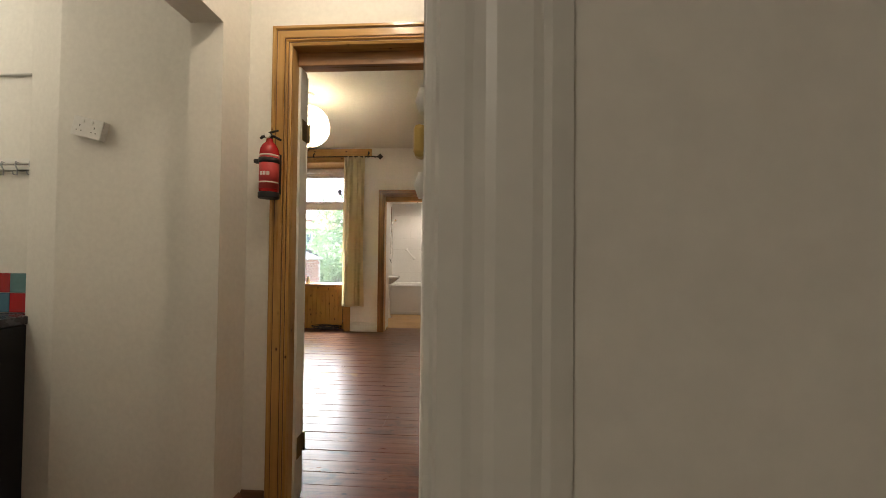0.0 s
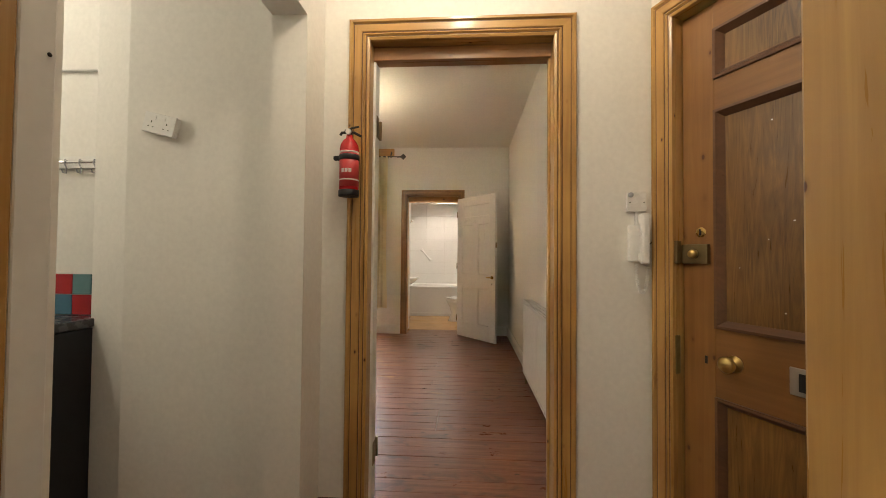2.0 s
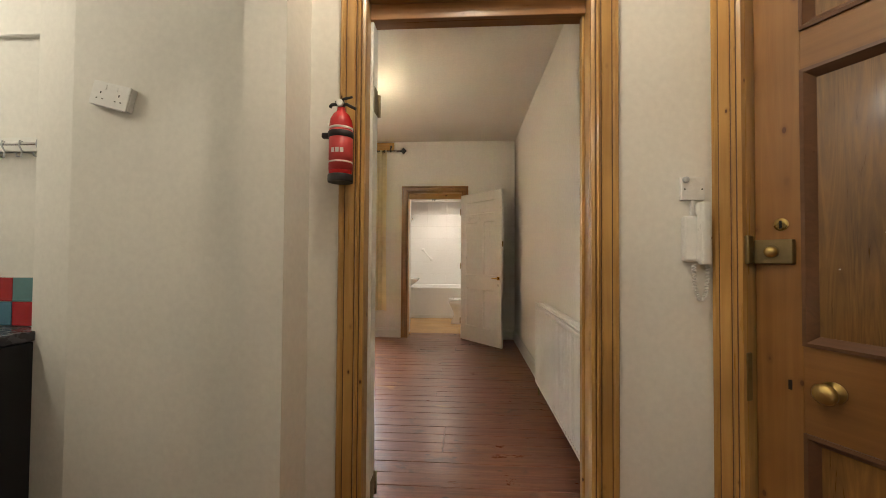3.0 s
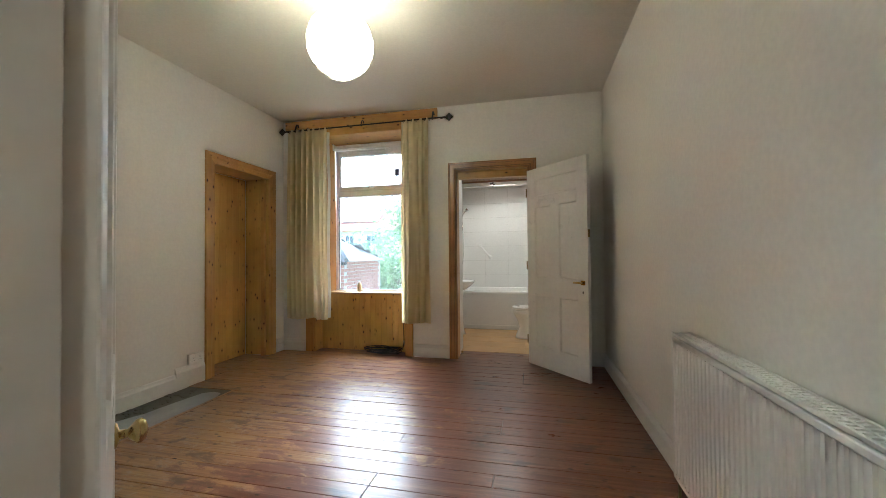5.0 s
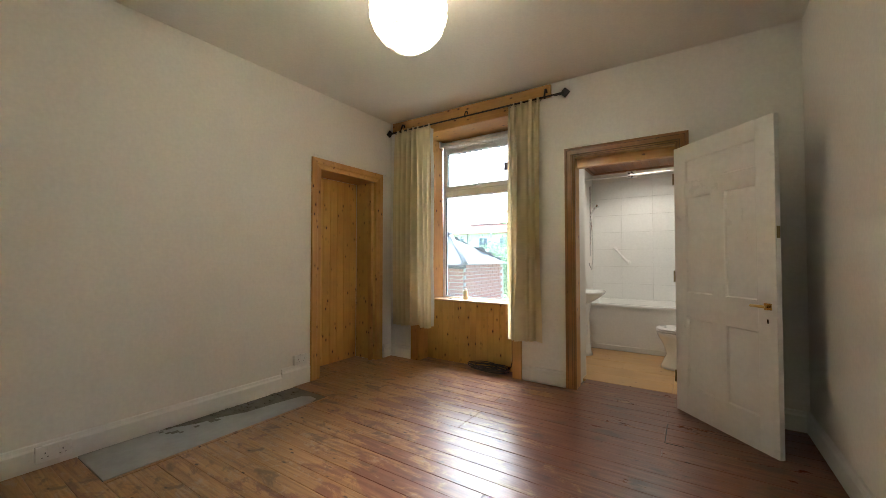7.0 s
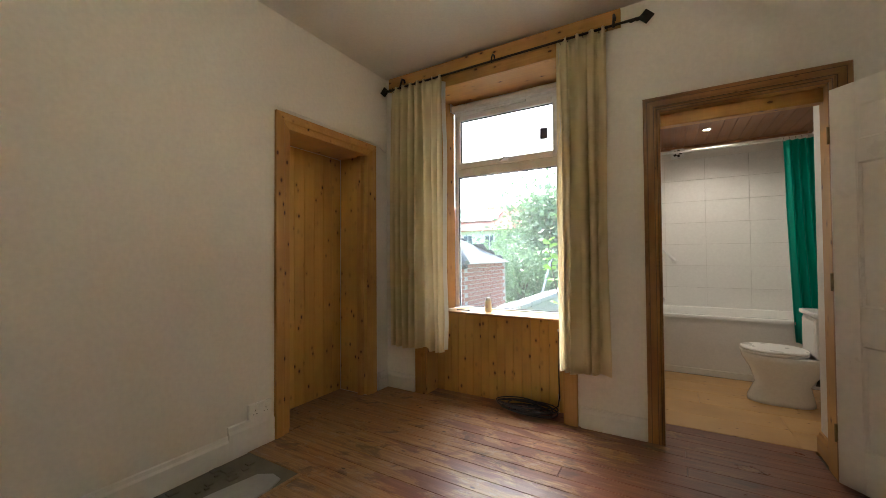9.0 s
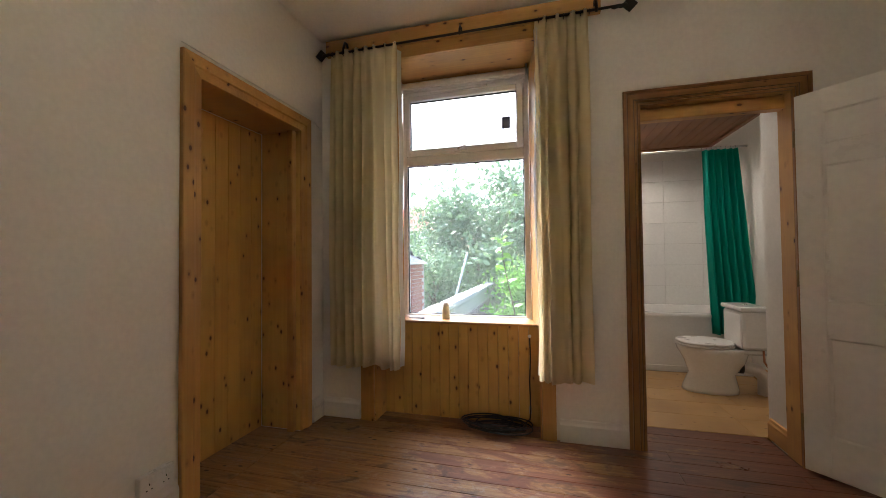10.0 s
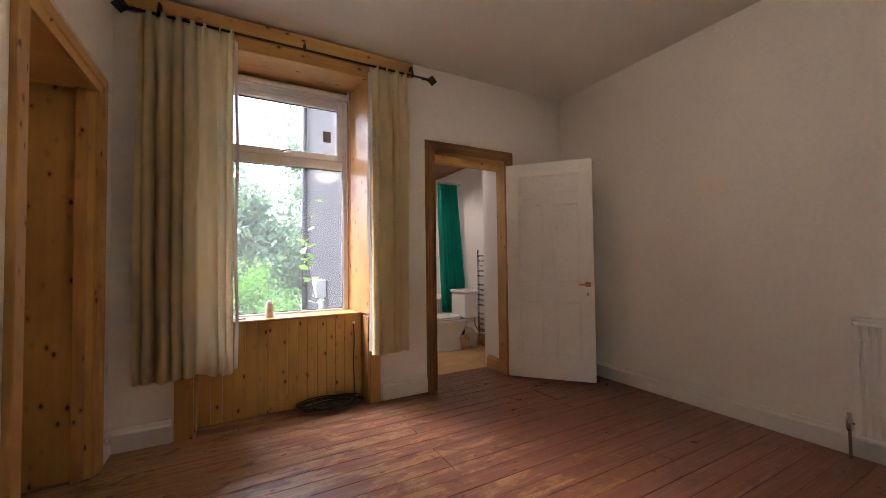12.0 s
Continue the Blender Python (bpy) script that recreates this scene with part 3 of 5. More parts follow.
part("jamb", boxes(((-0.957, 0.428, 0), (-0.942, 0.472, 2.07)), bevel=0.003), gloss_white, f, "white painted jamb edge")
part("screw", lathe(bmesh.new(), [(0.003, 0), (0.002, 0.0015)], 8, at((-0.942, 0.463, 1.41)) @ Matrix.Rotation(radians(90), 4, "Y")), iron, f)
part("head", boxes(((-0.94, 0.178, 2.05), (-0.066, 0.462, 2.088)), bevel=0.004), frame_x, f)
SOFT = [(0, 0), (0, 0.003), (0.002, 0.005), (0.014, 0.0055), (0.018, 0.0045), (0.024, 0.0045), (0.029, 0.006), (0.046, 0.006), (0.051, 0.0045), (0.055, 0.0048), (0.06, 0.003), (0.066, 0.001), (0.066, 0)]
bm = moulding(bmesh.new(), SOFT, lambda u, d: Vector((-0.06 + u, 0.179 - d, 0)), lambda u, d: Vector((-0.06 + u, 0.179 - d, 2.15)))
part("architrave", bm, gloss_white, f, "white painted architrave")
k = part("strike_plate", boxes(((-0.0675, 0.192, 1.20), (-0.0655, 0.214, 1.262)), bevel=0.001), gloss_white, f, "paint-covered strike plate")
part("catch", boxes(((-0.074, 0.197, 1.222), (-0.067, 0.209, 1.240)), bevel=0.003), brass, k, "worn brass catch")
for z in (1.207, 1.254):
    part("knuckle", tube(bmesh.new(), [(-0.069, 0.203, z - 0.007), (-0.070, 0.204, z), (-0.069, 0.203, z + 0.007)], [0.0025, 0.004, 0.0025], 8), gloss_white, k)
part("edge_bead", tube(bmesh.new(), [(-0.0665, 0.203, 0), (-0.0665, 0.203, 1.20)], 0.0028, 8), gloss_white, f)
part("edge_bead", tube(bmesh.new(), [(-0.0665, 0.203, 1.262), (-0.0665, 0.203, 2.05)], 0.0028, 8), gloss_white, f)



# ---- window ----
win = thing("window_1", (-2.49, 6.1, 0.7), "white plastic window in a pine boxed recess", "window", kind="structure")
X0, X1 = -3.0, -1.985


def bar(name, lo, hi, mat=upvc, b=0.006):
    return part(name, boxes((lo, hi), bevel=b), mat, win)


bar("window_frame", (X0, 6.085, 0.70), (X0 + 0.035, 6.15, 2.52))
bar("window_frame", (X1 - 0.042, 6.085, 0.70), (X1, 6.15, 2.52))
bar("window_frame", (X0 + 0.035, 6.085, 2.485), (X1 - 0.042, 6.15, 2.52))
bar("window_frame", (X0 + 0.035, 6.085, 0.70), (X1 - 0.042, 6.15, 0.715))
bar("transom", (X0 + 0.035, 6.085, 1.915), (X1 - 0.042, 6.15, 1.99))
for lo, hi in (((X0 + 0.036, 6.075, 1.99), (X0 + 0.065, 6.14, 2.484)), ((X1 - 0.092, 6.075, 1.99), (X1 - 0.043, 6.14, 2.484)), ((X0 + 0.065, 6.075, 2.44), (X1 - 0.092, 6.14, 2.484)), ((X0 + 0.065, 6.075, 1.99), (X1 - 0.092, 6.14, 2.045))):
    bar("casement", lo, hi)
bar("trickle_vent", (-2.76, 6.062, 2.492), (-2.3, 6.085, 2.512))
h = bar("window_handle", (-2.56, 6.055, 2.0), (-2.45, 6.078, 2.02))
part("lever", tube(bmesh.new(), [(-2.53, 6.05, 2.012), (-2.50, 6.04, 2.03), (-2.46, 6.038, 2.04)], 0.007), chrome, h)
for lo, hi in (((X0 + 0.04, 6.108, 2.02), (X1 - 0.07, 6.114, 2.46)), ((X0 + 0.036, 6.112, 0.716), (X1 - 0.043, 6.118, 1.914))):
    p = bar("pane", lo, hi, glass, 0)
    p.visible_shadow = False
for x0, x1, z0, z1, y in ((X0 + 0.065, X1 - 0.092, 2.045, 2.44, 6.1), (X0 + 0.036, X1 - 0.043, 0.716, 1.914, 6.106)):
    part("gasket", boxes(((x0, y, z0), (x0 + 0.006, y + 0.005, z1)), ((x1 - 0.006, y, z0), (x1, y + 0.005, z1)), ((x0 + 0.006, y, z0), (x1 - 0.006, y + 0.005, z0 + 0.005)), ((x0 + 0.006, y, z1 - 0.007), (x1 - 0.006, y + 0.005, z1))), rubber, win, "black rubber glazing gasket")
part("sticker", boxes(((-2.19, 6.105, 2.155), (-2.125, 6.1075, 2.25))), grey_print, win, "small pale grey square window sticker")
for i, (lo, hi) in enumerate((((-3.0, 5.855, 0.682), (-1.97, 6.085, 0.70)), ((-1.97, 5.855, 0.682), (-1.918, 6.0, 0.70)), ((-3.082, 5.855, 0.682), (-3.0, 6.0, 0.70)))):
    part("window_sill", boxes((lo, hi), bevel=0.004), pine_x, win)
# splayed pine reveals and soffit
for a, b in ((-3.083, -3.0), (-1.917, -1.985)):
    s = 0.02 if a < -2.5 else -0.02
    bm = prism(bmesh.new(), [(a, 5.70, 0.7), (b, 6.085, 0.7), (b - s, 6.085, 0.7), (a - s * 0.0, 5.716, 0.7)], (0, 0, 1.895))
    part("reveal", bm, pine_z, win)
    part("lower_reveal", boxes(((min(a, a + s * 0.6), 5.70, 0), (max(a, a + s * 0.6), 5.895, 0.68)), bevel=0.002), pine_z, win)
part("soffit", boxes(((-3.083, 5.70, 2.594), (-1.917, 6.09, 2.609))), pine_x, win)
part("facing_board", boxes(((-3.18, 5.686, 2.596), (-1.83, 5.708, 2.685)), bevel=0.003), pine_x, win)
part("facing_post", boxes(((-3.185, 5.684, 0), (-3.085, 5.708, 2.594)), bevel=0.004), pine_z, win)
part("facing_post", boxes(((-1.915, 5.684, 0), (-1.83, 5.708, 2.594)), bevel=0.004), pine_z, win)
part("head_panel", boxes(((-3.0, 6.088, 2.522), (-1.985, 6.10, 2.594))), upvc, win)

solid("pelmet_board", boxes(((-3.455, 5.672, 2.686), (-1.525, 5.708, 2.80)), bevel=0.004), pine_x, "knotty pine board fixed above the curtain pole", "board", base=(-2.49, 5.7, 2.686))
bl = thing("roller_blind", (-2.49, 6.03, 2.53), "white rolled-up blind at the window head", "blind")
bm = bmesh.new()
tube(bm, [(-2.985, 6.035, 2.55), (-2.0, 6.035, 2.55)], 0.025, 16)
part("roll", bm, plastic, bl)
for x in (-2.994, -1.996):
    part("bracket", boxes(((x - 0.006, 6.005, 2.515), (x + 0.006, 6.086, 2.592)), bevel=0.002), plastic, bl)
part("bottom_bar", boxes(((-2.98, 6.0, 2.505), (-2.005, 6.012, 2.522)), bevel=0.003), plastic, bl)
part("cord", tube(bmesh.new(), [(-1.992, 6.0, 2.53), (-1.99, 5.995, 2.0), (-1.992, 6.0, 1.45)], 0.003, 6), plastic, bl)

# ---- floors: the sheets under the boards ----
floor = solid("floor", boxes(((-3.9, 0.446, -0.12), (1.4, 6.06, -0.024)), ((-3.8, -2.7, -0.12), (1.4, 0.446, -0.024))), dark_stone, "worn reddish-brown varnished pine floorboards", "floor", **STRUCT)
bath_floor = solid("floor_bathroom", boxes(((-1.7, 6.06, -0.12), (0.02, 8.26, -0.03))), dark_stone, "pale varnished pine bathroom floor", "floor", **STRUCT)


# ---- panelled doors ----
def panel_door(name, m, w, h, t, stiles, rails, muntin, z_mat, x_mat, p_mat, label, bead=0.012, bead_mat=None):
    """A door leaf in its own frame: x from the hinge, y its thickness, z up. rails: (bottom, top) spans; muntin: its (left, right) or None."""
    door = thing(name, m, label, "door")
    sx0, sx1 = stiles
    part("stile", boxes(((0, 0, 0), (sx0, t, h)), bevel=0.003), z_mat, door, inside=True)
    part("stile", boxes(((w - sx1, 0, 0), (w, t, h)), bevel=0.003), z_mat, door, inside=True)
    for a, b in rails:
        part("rail", boxes(((sx0 + 0.0004, 0.0004, a), (w - sx1 - 0.0004, t - 0.0004, b)), bevel=0.0), x_mat, door, inside=True)
    cols = [(sx0, muntin[0]), (muntin[1], w - sx1)] if muntin else [(sx0, w - sx1)]
    for (a, b), (c, d) in zip(rails, rails[1:]):
        spans = cols if d - b > 0 and (c - b) > 0.3 else [(sx0, w - sx1)]
        if muntin and spans is cols:
            part("muntin", boxes(((muntin[0], 0.0008, b), (muntin[1], t - 0.0008, c))), z_mat, door, inside=True)
        for x0, x1 in spans:
            part("panel", boxes(((x0, t * 0.36, b), (x1, t * 0.64, c))), p_mat, door, inside=True)
            for y, s in ((t * 0.36, -1), (t * 0.64, 1)):
                prof = [(0, 0), (0, bead * 0.75), (bead * 0.35, bead * 0.8), (bead, 0.001), (bead, 0)]
                bm = bmesh.new()
                moulding(bm, prof, lambda u, d: Vector((x0 + u, y + s * d, b + u)), lambda u, d: Vector((x0 + u, y + s * d, c - u)))
                moulding(bm, prof, lambda u, d: Vector((x1 - u, y + s * d, b + u)), lambda u, d: Vector((x1 - u, y + s * d, c - u)))
                moulding(bm, prof, lambda u, d: Vector((x0 + u, y + s * d, b + u)), lambda u, d: Vector((x1 - u, y + s * d, b + u)))
                moulding(bm, prof, lambda u, d: Vector((x0 + u, y + s * d, c - u)), lambda u, d: Vector((x1 - u, y + s * d, c - u)))
                part("bead", bm, bead_mat or p_mat, door, inside=True)
    return door


def hinges(door, t, heights, mat):
    for z in heights:
        bm = tube(bmesh.new(), [(-0.004, -0.004, z - 0.045), (-0.004, -0.004, z + 0.045)], 0.006, 8)
        cuboid(bm, (-0.003, 0.002, z - 0.045), (-0.0005, t * 0.8, z + 0.045))
        part("hinge", bm, mat, door, inside=True)


KNOB = [(0.027, 0), (0.027, 0.004), (0.011, 0.008), (0.009, 0.022), (0.016, 0.028), (0.026, 0.038), (0.027, 0.046), (0.02, 0.055), (0.006, 0.059)]

# bathroom door, open into the room
ang = math.atan2(5.095 - 5.675, -0.03 + 0.552)
bd = panel_door("door", at((-0.552, 5.672, 0.012)) @ Matrix.Rotation(ang, 4, "Z"), 0.775, 2.015, 0.035, (0.105, 0.115), [(0, 0.20), (0.72, 0.90), (1.62, 1.72), (1.90, 2.015)], (0.335, 0.435), gloss_white, gloss_white, gloss_white,
                "open white painted six-panel bathroom door with brass handle", 0.014)
hinges(bd, 0.035, (0.25, 1.02, 1.78), old_brass)
for s, y in ((-1, 0), (1, 0.035)):
    bm = bmesh.new()
    cuboid(bm, (0.70, min(y, y + s * 0.006), 0.855), (0.745, max(y, y + s * 0.006), 0.895), 0.002)
    tube(bm, [(0.722, y, 0.875), (0.722, y + s * 0.035, 0.875)], 0.008, 10)
    tube(bm, [(0.735, y + s * 0.035, 0.875), (0.70, y + s * 0.038, 0.876), (0.645, y + s * 0.036, 0.875)], 0.009, 10)
    part("handle", bm, brass, bd, "brass lever handle", inside=True)
    part("keyhole", boxes(((0.715, min(y, y + s * 0.002), 0.775), (0.724, max(y, y + s * 0.002), 0.80))), iron, bd, inside=True)
part("latch_plate", boxes(((0.7745, 0.006, 1.28), (0.777, 0.029, 1.35))), old_brass, bd, inside=True)

# hall door, folded back into the room
ang = math.atan2(0.597, -0.802)
hd = panel_door("door", at((-0.836, 1.806, 0.012)) @ Matrix.Rotation(ang, 4, "Z"), 0.797, 2.03, 0.035, (0.11, 0.11), [(0, 0.22), (0.72, 0.92), (1.90, 2.03)], (0.345, 0.445), gloss_white, gloss_white, gloss_white,
                "open white gloss painted four-panel door with brass knobs", 0.016)
hinges(hd, 0.035, (0.25, 1.75), old_brass)
for s, y in ((-1, 0), (1, 0.035)):
    m = at((0.735, y, 0.735)) @ Matrix.Rotation(radians(90 * (1 if s < 0 else -1)), 4, "X")
    part("knob", lathe(bmesh.new(), KNOB, 20, m), brass, hd, "polished brass door knob", inside=True)

# front door in the skewed wall
fm = front_m @ at((0.004, 0.035, 0.01))
fd = panel_door("door", fm, 1.037, 2.10, 0.045, (0.122, 0.122), [(0, 0.2), (0.65, 0.897), (1.697, 1.812), (2.0, 2.10)], (0.462, 0.575), door_wood, door_wood_x, panel_wood,
                "old brown varnished panelled front door, paint-flecked", 0.03, dark_skirt)
random.seed(9)
for i in range(7):
    x, z, r = random.uniform(0.15, 0.44), random.uniform(0.95, 1.66), random.uniform(0.001, 0.0025)
    part("paint_fleck", boxes(((x - r, 0.0148, z - r * 0.6), (x + r * 1.5, 0.0163, z + r))), gloss_white, fd, inside=True)
m = at((0.187, 0, 0.785)) @ Matrix.Rotation(radians(90), 4, "X")
part("knob", lathe(bmesh.new(), [(r * 1.05, z) for r, z in KNOB], 22, m), brass, fd, "aged brass door knob", inside=True)
part("letter_plate", boxes(((0.347, -0.006, 0.737), (0.64, 0, 0.821)), bevel=0.002), plain("tarnished_steel", (0.5, 0.47, 0.42), 0.35, 0.8, 0.2, 20), fd, "pale metal letter plate", inside=True)
part("letter_flap", boxes(((0.372, -0.0085, 0.752), (0.618, -0.0065, 0.806))), iron, fd, "black letter flap", inside=True)
bm = lathe(bmesh.new(), [(0.019, 0), (0.019, 0.003), (0.012, 0.005)], 18, at((0.072, 0, 1.25)) @ Matrix.Rotation(radians(90), 4, "X"))
k = part("escutcheon", bm, brass, fd, "pale brass keyhole plate", inside=True)
part("keyhole", boxes(((0.0685, -0.0066, 1.238), (0.0755, -0.0052, 1.262)), bevel=0.0006), iron, k, inside=True)
part("lock_hole", boxes(((0.085, -0.0015, 0.762), (0.094, 0.0005, 0.79))), iron, fd, inside=True)
bm = boxes(((0.006, -0.02, 1.130), (0.108, 0, 1.205)), bevel=0.004)
k = part("night_latch", bm, old_brass, fd, "worn brass night latch", inside=True)
part("snib", lathe(bmesh.new(), [(0.017, 0), (0.017, 0.012), (0.012, 0.02), (0.004, 0.021)], 16, at((0.058, -0.02, 1.168)) @ Matrix.Rotation(radians(90), 4, "X")), brass, k, inside=True)
part("latch_keep", boxes(((-0.055, -0.044, 1.13), (0.008, -0.018, 1.22)), bevel=0.004), old_brass, fd, inside=True)
part("lock_keep", boxes(((-0.03, -0.04, 0.70), (0.001, -0.017, 0.85)), bevel=0.003), old_brass, fd, inside=True)


# ---- boards in the window recess and in the shallow cupboard ----
wp = thing("panelling", (-2.5, 5.88, 0), "knotty varnished pine tongue and groove boards", "panelling", kind="structure")
n = 16
for i in range(n):
    x = -3.07 + 1.14 * i / n
    part("board", boxes(((x + 0.0008, 5.872, 0.0), (x + 1.14 / n - 0.0008, 5.888, 0.68)), bevel=0.003), board_pine, wp)
cp = thing("panelling", (-3.82, 5.04, 0), "knotty varnished pine boards lining the recess", "panelling", kind="structure")
for i in range(8):
    y = 4.65 + 0.782 * i / 8
    part("board", boxes(((-3.838, y + 0.0008, 0.0), (-3.822, y + 0.782 / 8 - 0.0008, 2.053)), bevel=0.003), board_pine, cp)


# ---- curtain pole and curtains ----
pole = thing("curtain_pole", (-2.41, 5.61, 2.66), "black iron curtain pole with square finials", "curtain pole")
part("pole", tube(bmesh.new(), [(-3.42, 5.615, 2.66), (-1.41, 5.615, 2.665)], 0.008, 10), iron, pole)
for x, s in ((-3.42, -1), (-1.41, 1)):
    bm = bmesh.new()
    cuboid(bm, (-0.033, -0.006, -0.033), (0.033, 0.006, 0.033), 0.003)
    bm.transform(at((x + s * 0.035, 5.615, 2.662)) @ Matrix.Rotation(radians(45), 4, "Y"))
    part("finial", bm, iron, pole)
    part("collar", tube(bmesh.new(), [(x - s * 0.06 + s * 0.012 * i, 5.615 + 0.003 * math.sin(i * 2.1), 2.661 + 0.003 * math.cos(i * 2.1)) for i in range(8)], 0.011, 8), iron, pole)
for x in (-3.27, -2.41, -1.56):
    z = 0.0 if x == -2.41 else 1.0
    pts = [(x, 5.672, 2.70 + 0.02 * z), (x, 5.66, 2.725 + 0.02 * z), (x, 5.63, 2.72 + 0.02 * z), (x, 5.61, 2.69), (x, 5.603, 2.66), (x, 5.612, 2.648)]
    part("bracket", tube(bmesh.new(), pts, 0.009 if z else 0.006, 8), iron, pole)


def curtain(name, x0, x1, z0, z1, y, folds, seed, label, mat, lean=0.0):
    """A hanging curtain with uneven pleats, gathered at the head; thickened."""
    rnd = random.Random(seed)
    nx, nz = folds * 12, 26
    phase = [rnd.uniform(-0.55, 0.55) for _ in range(folds + 1)]
    deep = [rnd.uniform(0.45, 1.5) for _ in range(folds + 1)]
    bm = bmesh.new()
    grid = []
    for j in range(nz + 1):
        v = j / nz
        row = []
        for i in range(nx + 1):
            u = i / nx
            k = min(folds, int(u * folds))
            fr = u * folds - k
            ph = phase[k] * (1 - fr) + phase[min(folds, k + 1)] * fr
            amp = (0.014 + 0.024 * min(1.0, v * 3)) * (deep[k] * (1 - fr) + deep[min(folds, k + 1)] * fr)
            wave = math.sin(2 * math.pi * (u * folds + ph * (0.3 + v)))
            pinch = 0.011 * math.sin(2 * math.pi * u * folds * 2.0 + 1) * max(0.0, 1 - v * 9)
            fine = 0.004 * noise.noise(Vector((u * 14, v * 5, seed)))
            wide = x1 - x0
            x = x0 + u * wide + 0.01 * math.cos(2 * math.pi * (u * folds + ph)) + 0.008 * noise.noise(Vector((u * 3, v * 2.5, seed + 4))) + lean * v * u
            row.append(bm.verts.new((x, y + amp * wave + pinch + fine, z1 - v * (z1 - z0) + 0.006 * math.sin(u * 9 + seed) * v)))
        grid.append(row)
    for a, b in zip(grid, grid[1:]):
        for i in range(nx):
            f = bm.faces.new((a[i], a[i + 1], b[i + 1], b[i]))
            f.smooth = True
    bmesh.ops.solidify(bm, geom=bm.faces[:], thickness=0.003)
    ob = thing(name, (0.5 * (x0 + x1), y, z0), label, "curtain", "curtains at the window")
    part("drape", bm, mat, ob)
    return ob


cl = curtain("curtain", -3.375, -2.86, 0.405, 2.672, 5.618, 7, 3, "long cream pleated cotton curtain drawn aside", curtain_cloth)
cr = curtain("curtain", -1.925, -1.60, 0.392, 2.672, 5.618, 4, 8, "cream pleated cotton curtain gathered beside the window", curtain_cloth)
bm = bmesh.new()
for j in range(21):
    z = 0.42 + 2.2 * j / 20
    for x, y in ((-2.853, 5.62), (-2.835, 5.652), (-2.838, 5.656), (-2.857, 5.624)):
        bm.verts.new((x + 0.006 * math.sin(j * 0.6), y + 0.004 * math.sin(j * 0.9), z))
bm.verts.ensure_lookup_table()
for j in range(20):
    for i in range(4):
        k = (i + 1) % 4
        bm.faces.new([bm.verts[q] for q in (4 * j + i, 4 * j + k, 4 * j + 4 + k, 4 * j + 4 + i)])
part("lining_edge", bm, lining_cloth, cl, "pale grey curtain lining")
bm = bmesh.new()
for j in range(21):
    z = 0.42 + 2.2 * j / 20
    for x, y in ((-1.922, 5.622), (-1.937, 5.65), (-1.934, 5.654), (-1.918, 5.626)):
        bm.verts.new((x + 0.01 * math.sin(j * 0.45), y + 0.004 * math.sin(j * 0.9), z))
bm.verts.ensure_lookup_table()
for j in range(20):
    for i in range(4):
        k = (i + 1) % 4
        bm.faces.new([bm.verts[q] for q in (4 * j + i, 4 * j + k, 4 * j + 4 + k, 4 * j + 4 + i)])
part("lining_edge", bm, lining_cloth, cr, "pale grey curtain lining")
for c, xa, xb in ((cl, -3.36, -2.87), (cr, -1.90, -1.60)):
    for i in range(7):
        x = xa + (xb - xa) * i / 6
        part("ring", tube(bmesh.new(), [(x, 5.615 + 0.016 * math.cos(a), 2.658 + 0.016 * math.sin(a)) for a in (k * math.pi / 6 for k in range(12))], 0.002, 6, True), iron, c)
part("cord", tube(bmesh.new(), [(-1.917, 5.66, 2.56), (-1.93, 5.66, 2.3), (-1.895, 5.58, 2.05), (-1.925, 5.6, 1.9), (-1.93, 5.6, 1.4)], 0.003, 6), plastic, cr, "thin white drawstring")


# ---- paper lantern ----
ln = thing("paper_lantern", (-1.677, 3.75, CEIL), "lit white paper globe lantern hanging from ceiling", "pendant lamp")
R = 0.206
bm = bmesh.new()
rings, segs = 26, 40
cz = 2.485
prev = None
for j in range(rings + 1):
    a = radians(-78 + 161 * j / rings)
    rib = 1 - 0.012 * (0.5 + 0.5 * math.cos(2 * math.pi * j / 3.0))
    row = [bm.verts.new((-1.677 + R * rib * math.cos(a) * math.cos(2 * math.pi * i / segs), 3.75 + R * rib * math.cos(a) * math.sin(2 * math.pi * i / segs), cz + R * 1.0 * math.sin(a) + 0.006 * math.sin(4 * math.pi * i / segs + j * 0.35))) for i in range(segs)]
    if prev:
        for i in range(segs):
            f = bm.faces.new((prev[i], prev[(i + 1) % segs], row[(i + 1) % segs], row[i]))
            f.smooth = True
    prev = row
sh = part("shade", bm, paper, ln, "ribbed white rice paper shade")
wire = plain("lantern_wire", (0.35, 0.3, 0.22), 0.6)
for j in range(1, 9):
    a = radians(-78 + 156 * j / 9)
    tilt = 0.012 * math.sin(j * 2.3)
    part("rib", tube(bmesh.new(), [(-1.677 + (R + 0.001) * math.cos(a) * math.cos(q), 3.75 + (R + 0.001) * math.cos(a) * math.sin(q), cz + R * math.sin(a) + tilt * math.cos(q + j)) for q in (2 * math.pi * i / 36 for i in range(36))], 0.003, 5, True), wire, ln)
part("bottom_ring", tube(bmesh.new(), [(-1.677 + 0.045 * math.cos(q), 3.75 + 0.045 * math.sin(q), cz - R * 0.985) for q in (2 * math.pi * i / 24 for i in range(24))], 0.003, 6, True), wire, ln)
part("cable", tube(bmesh.new(), [(-1.677, 3.75, CEIL - 0.02), (-1.677, 3.75, 2.60)], 0.004, 8), plastic, ln)
part("holder", lathe(bmesh.new(), [(0.012, 2.62), (0.021, 2.60), (0.021, 2.55), (0.016, 2.535)], 16, at((-1.677, 3.75, 0))), plastic, ln)
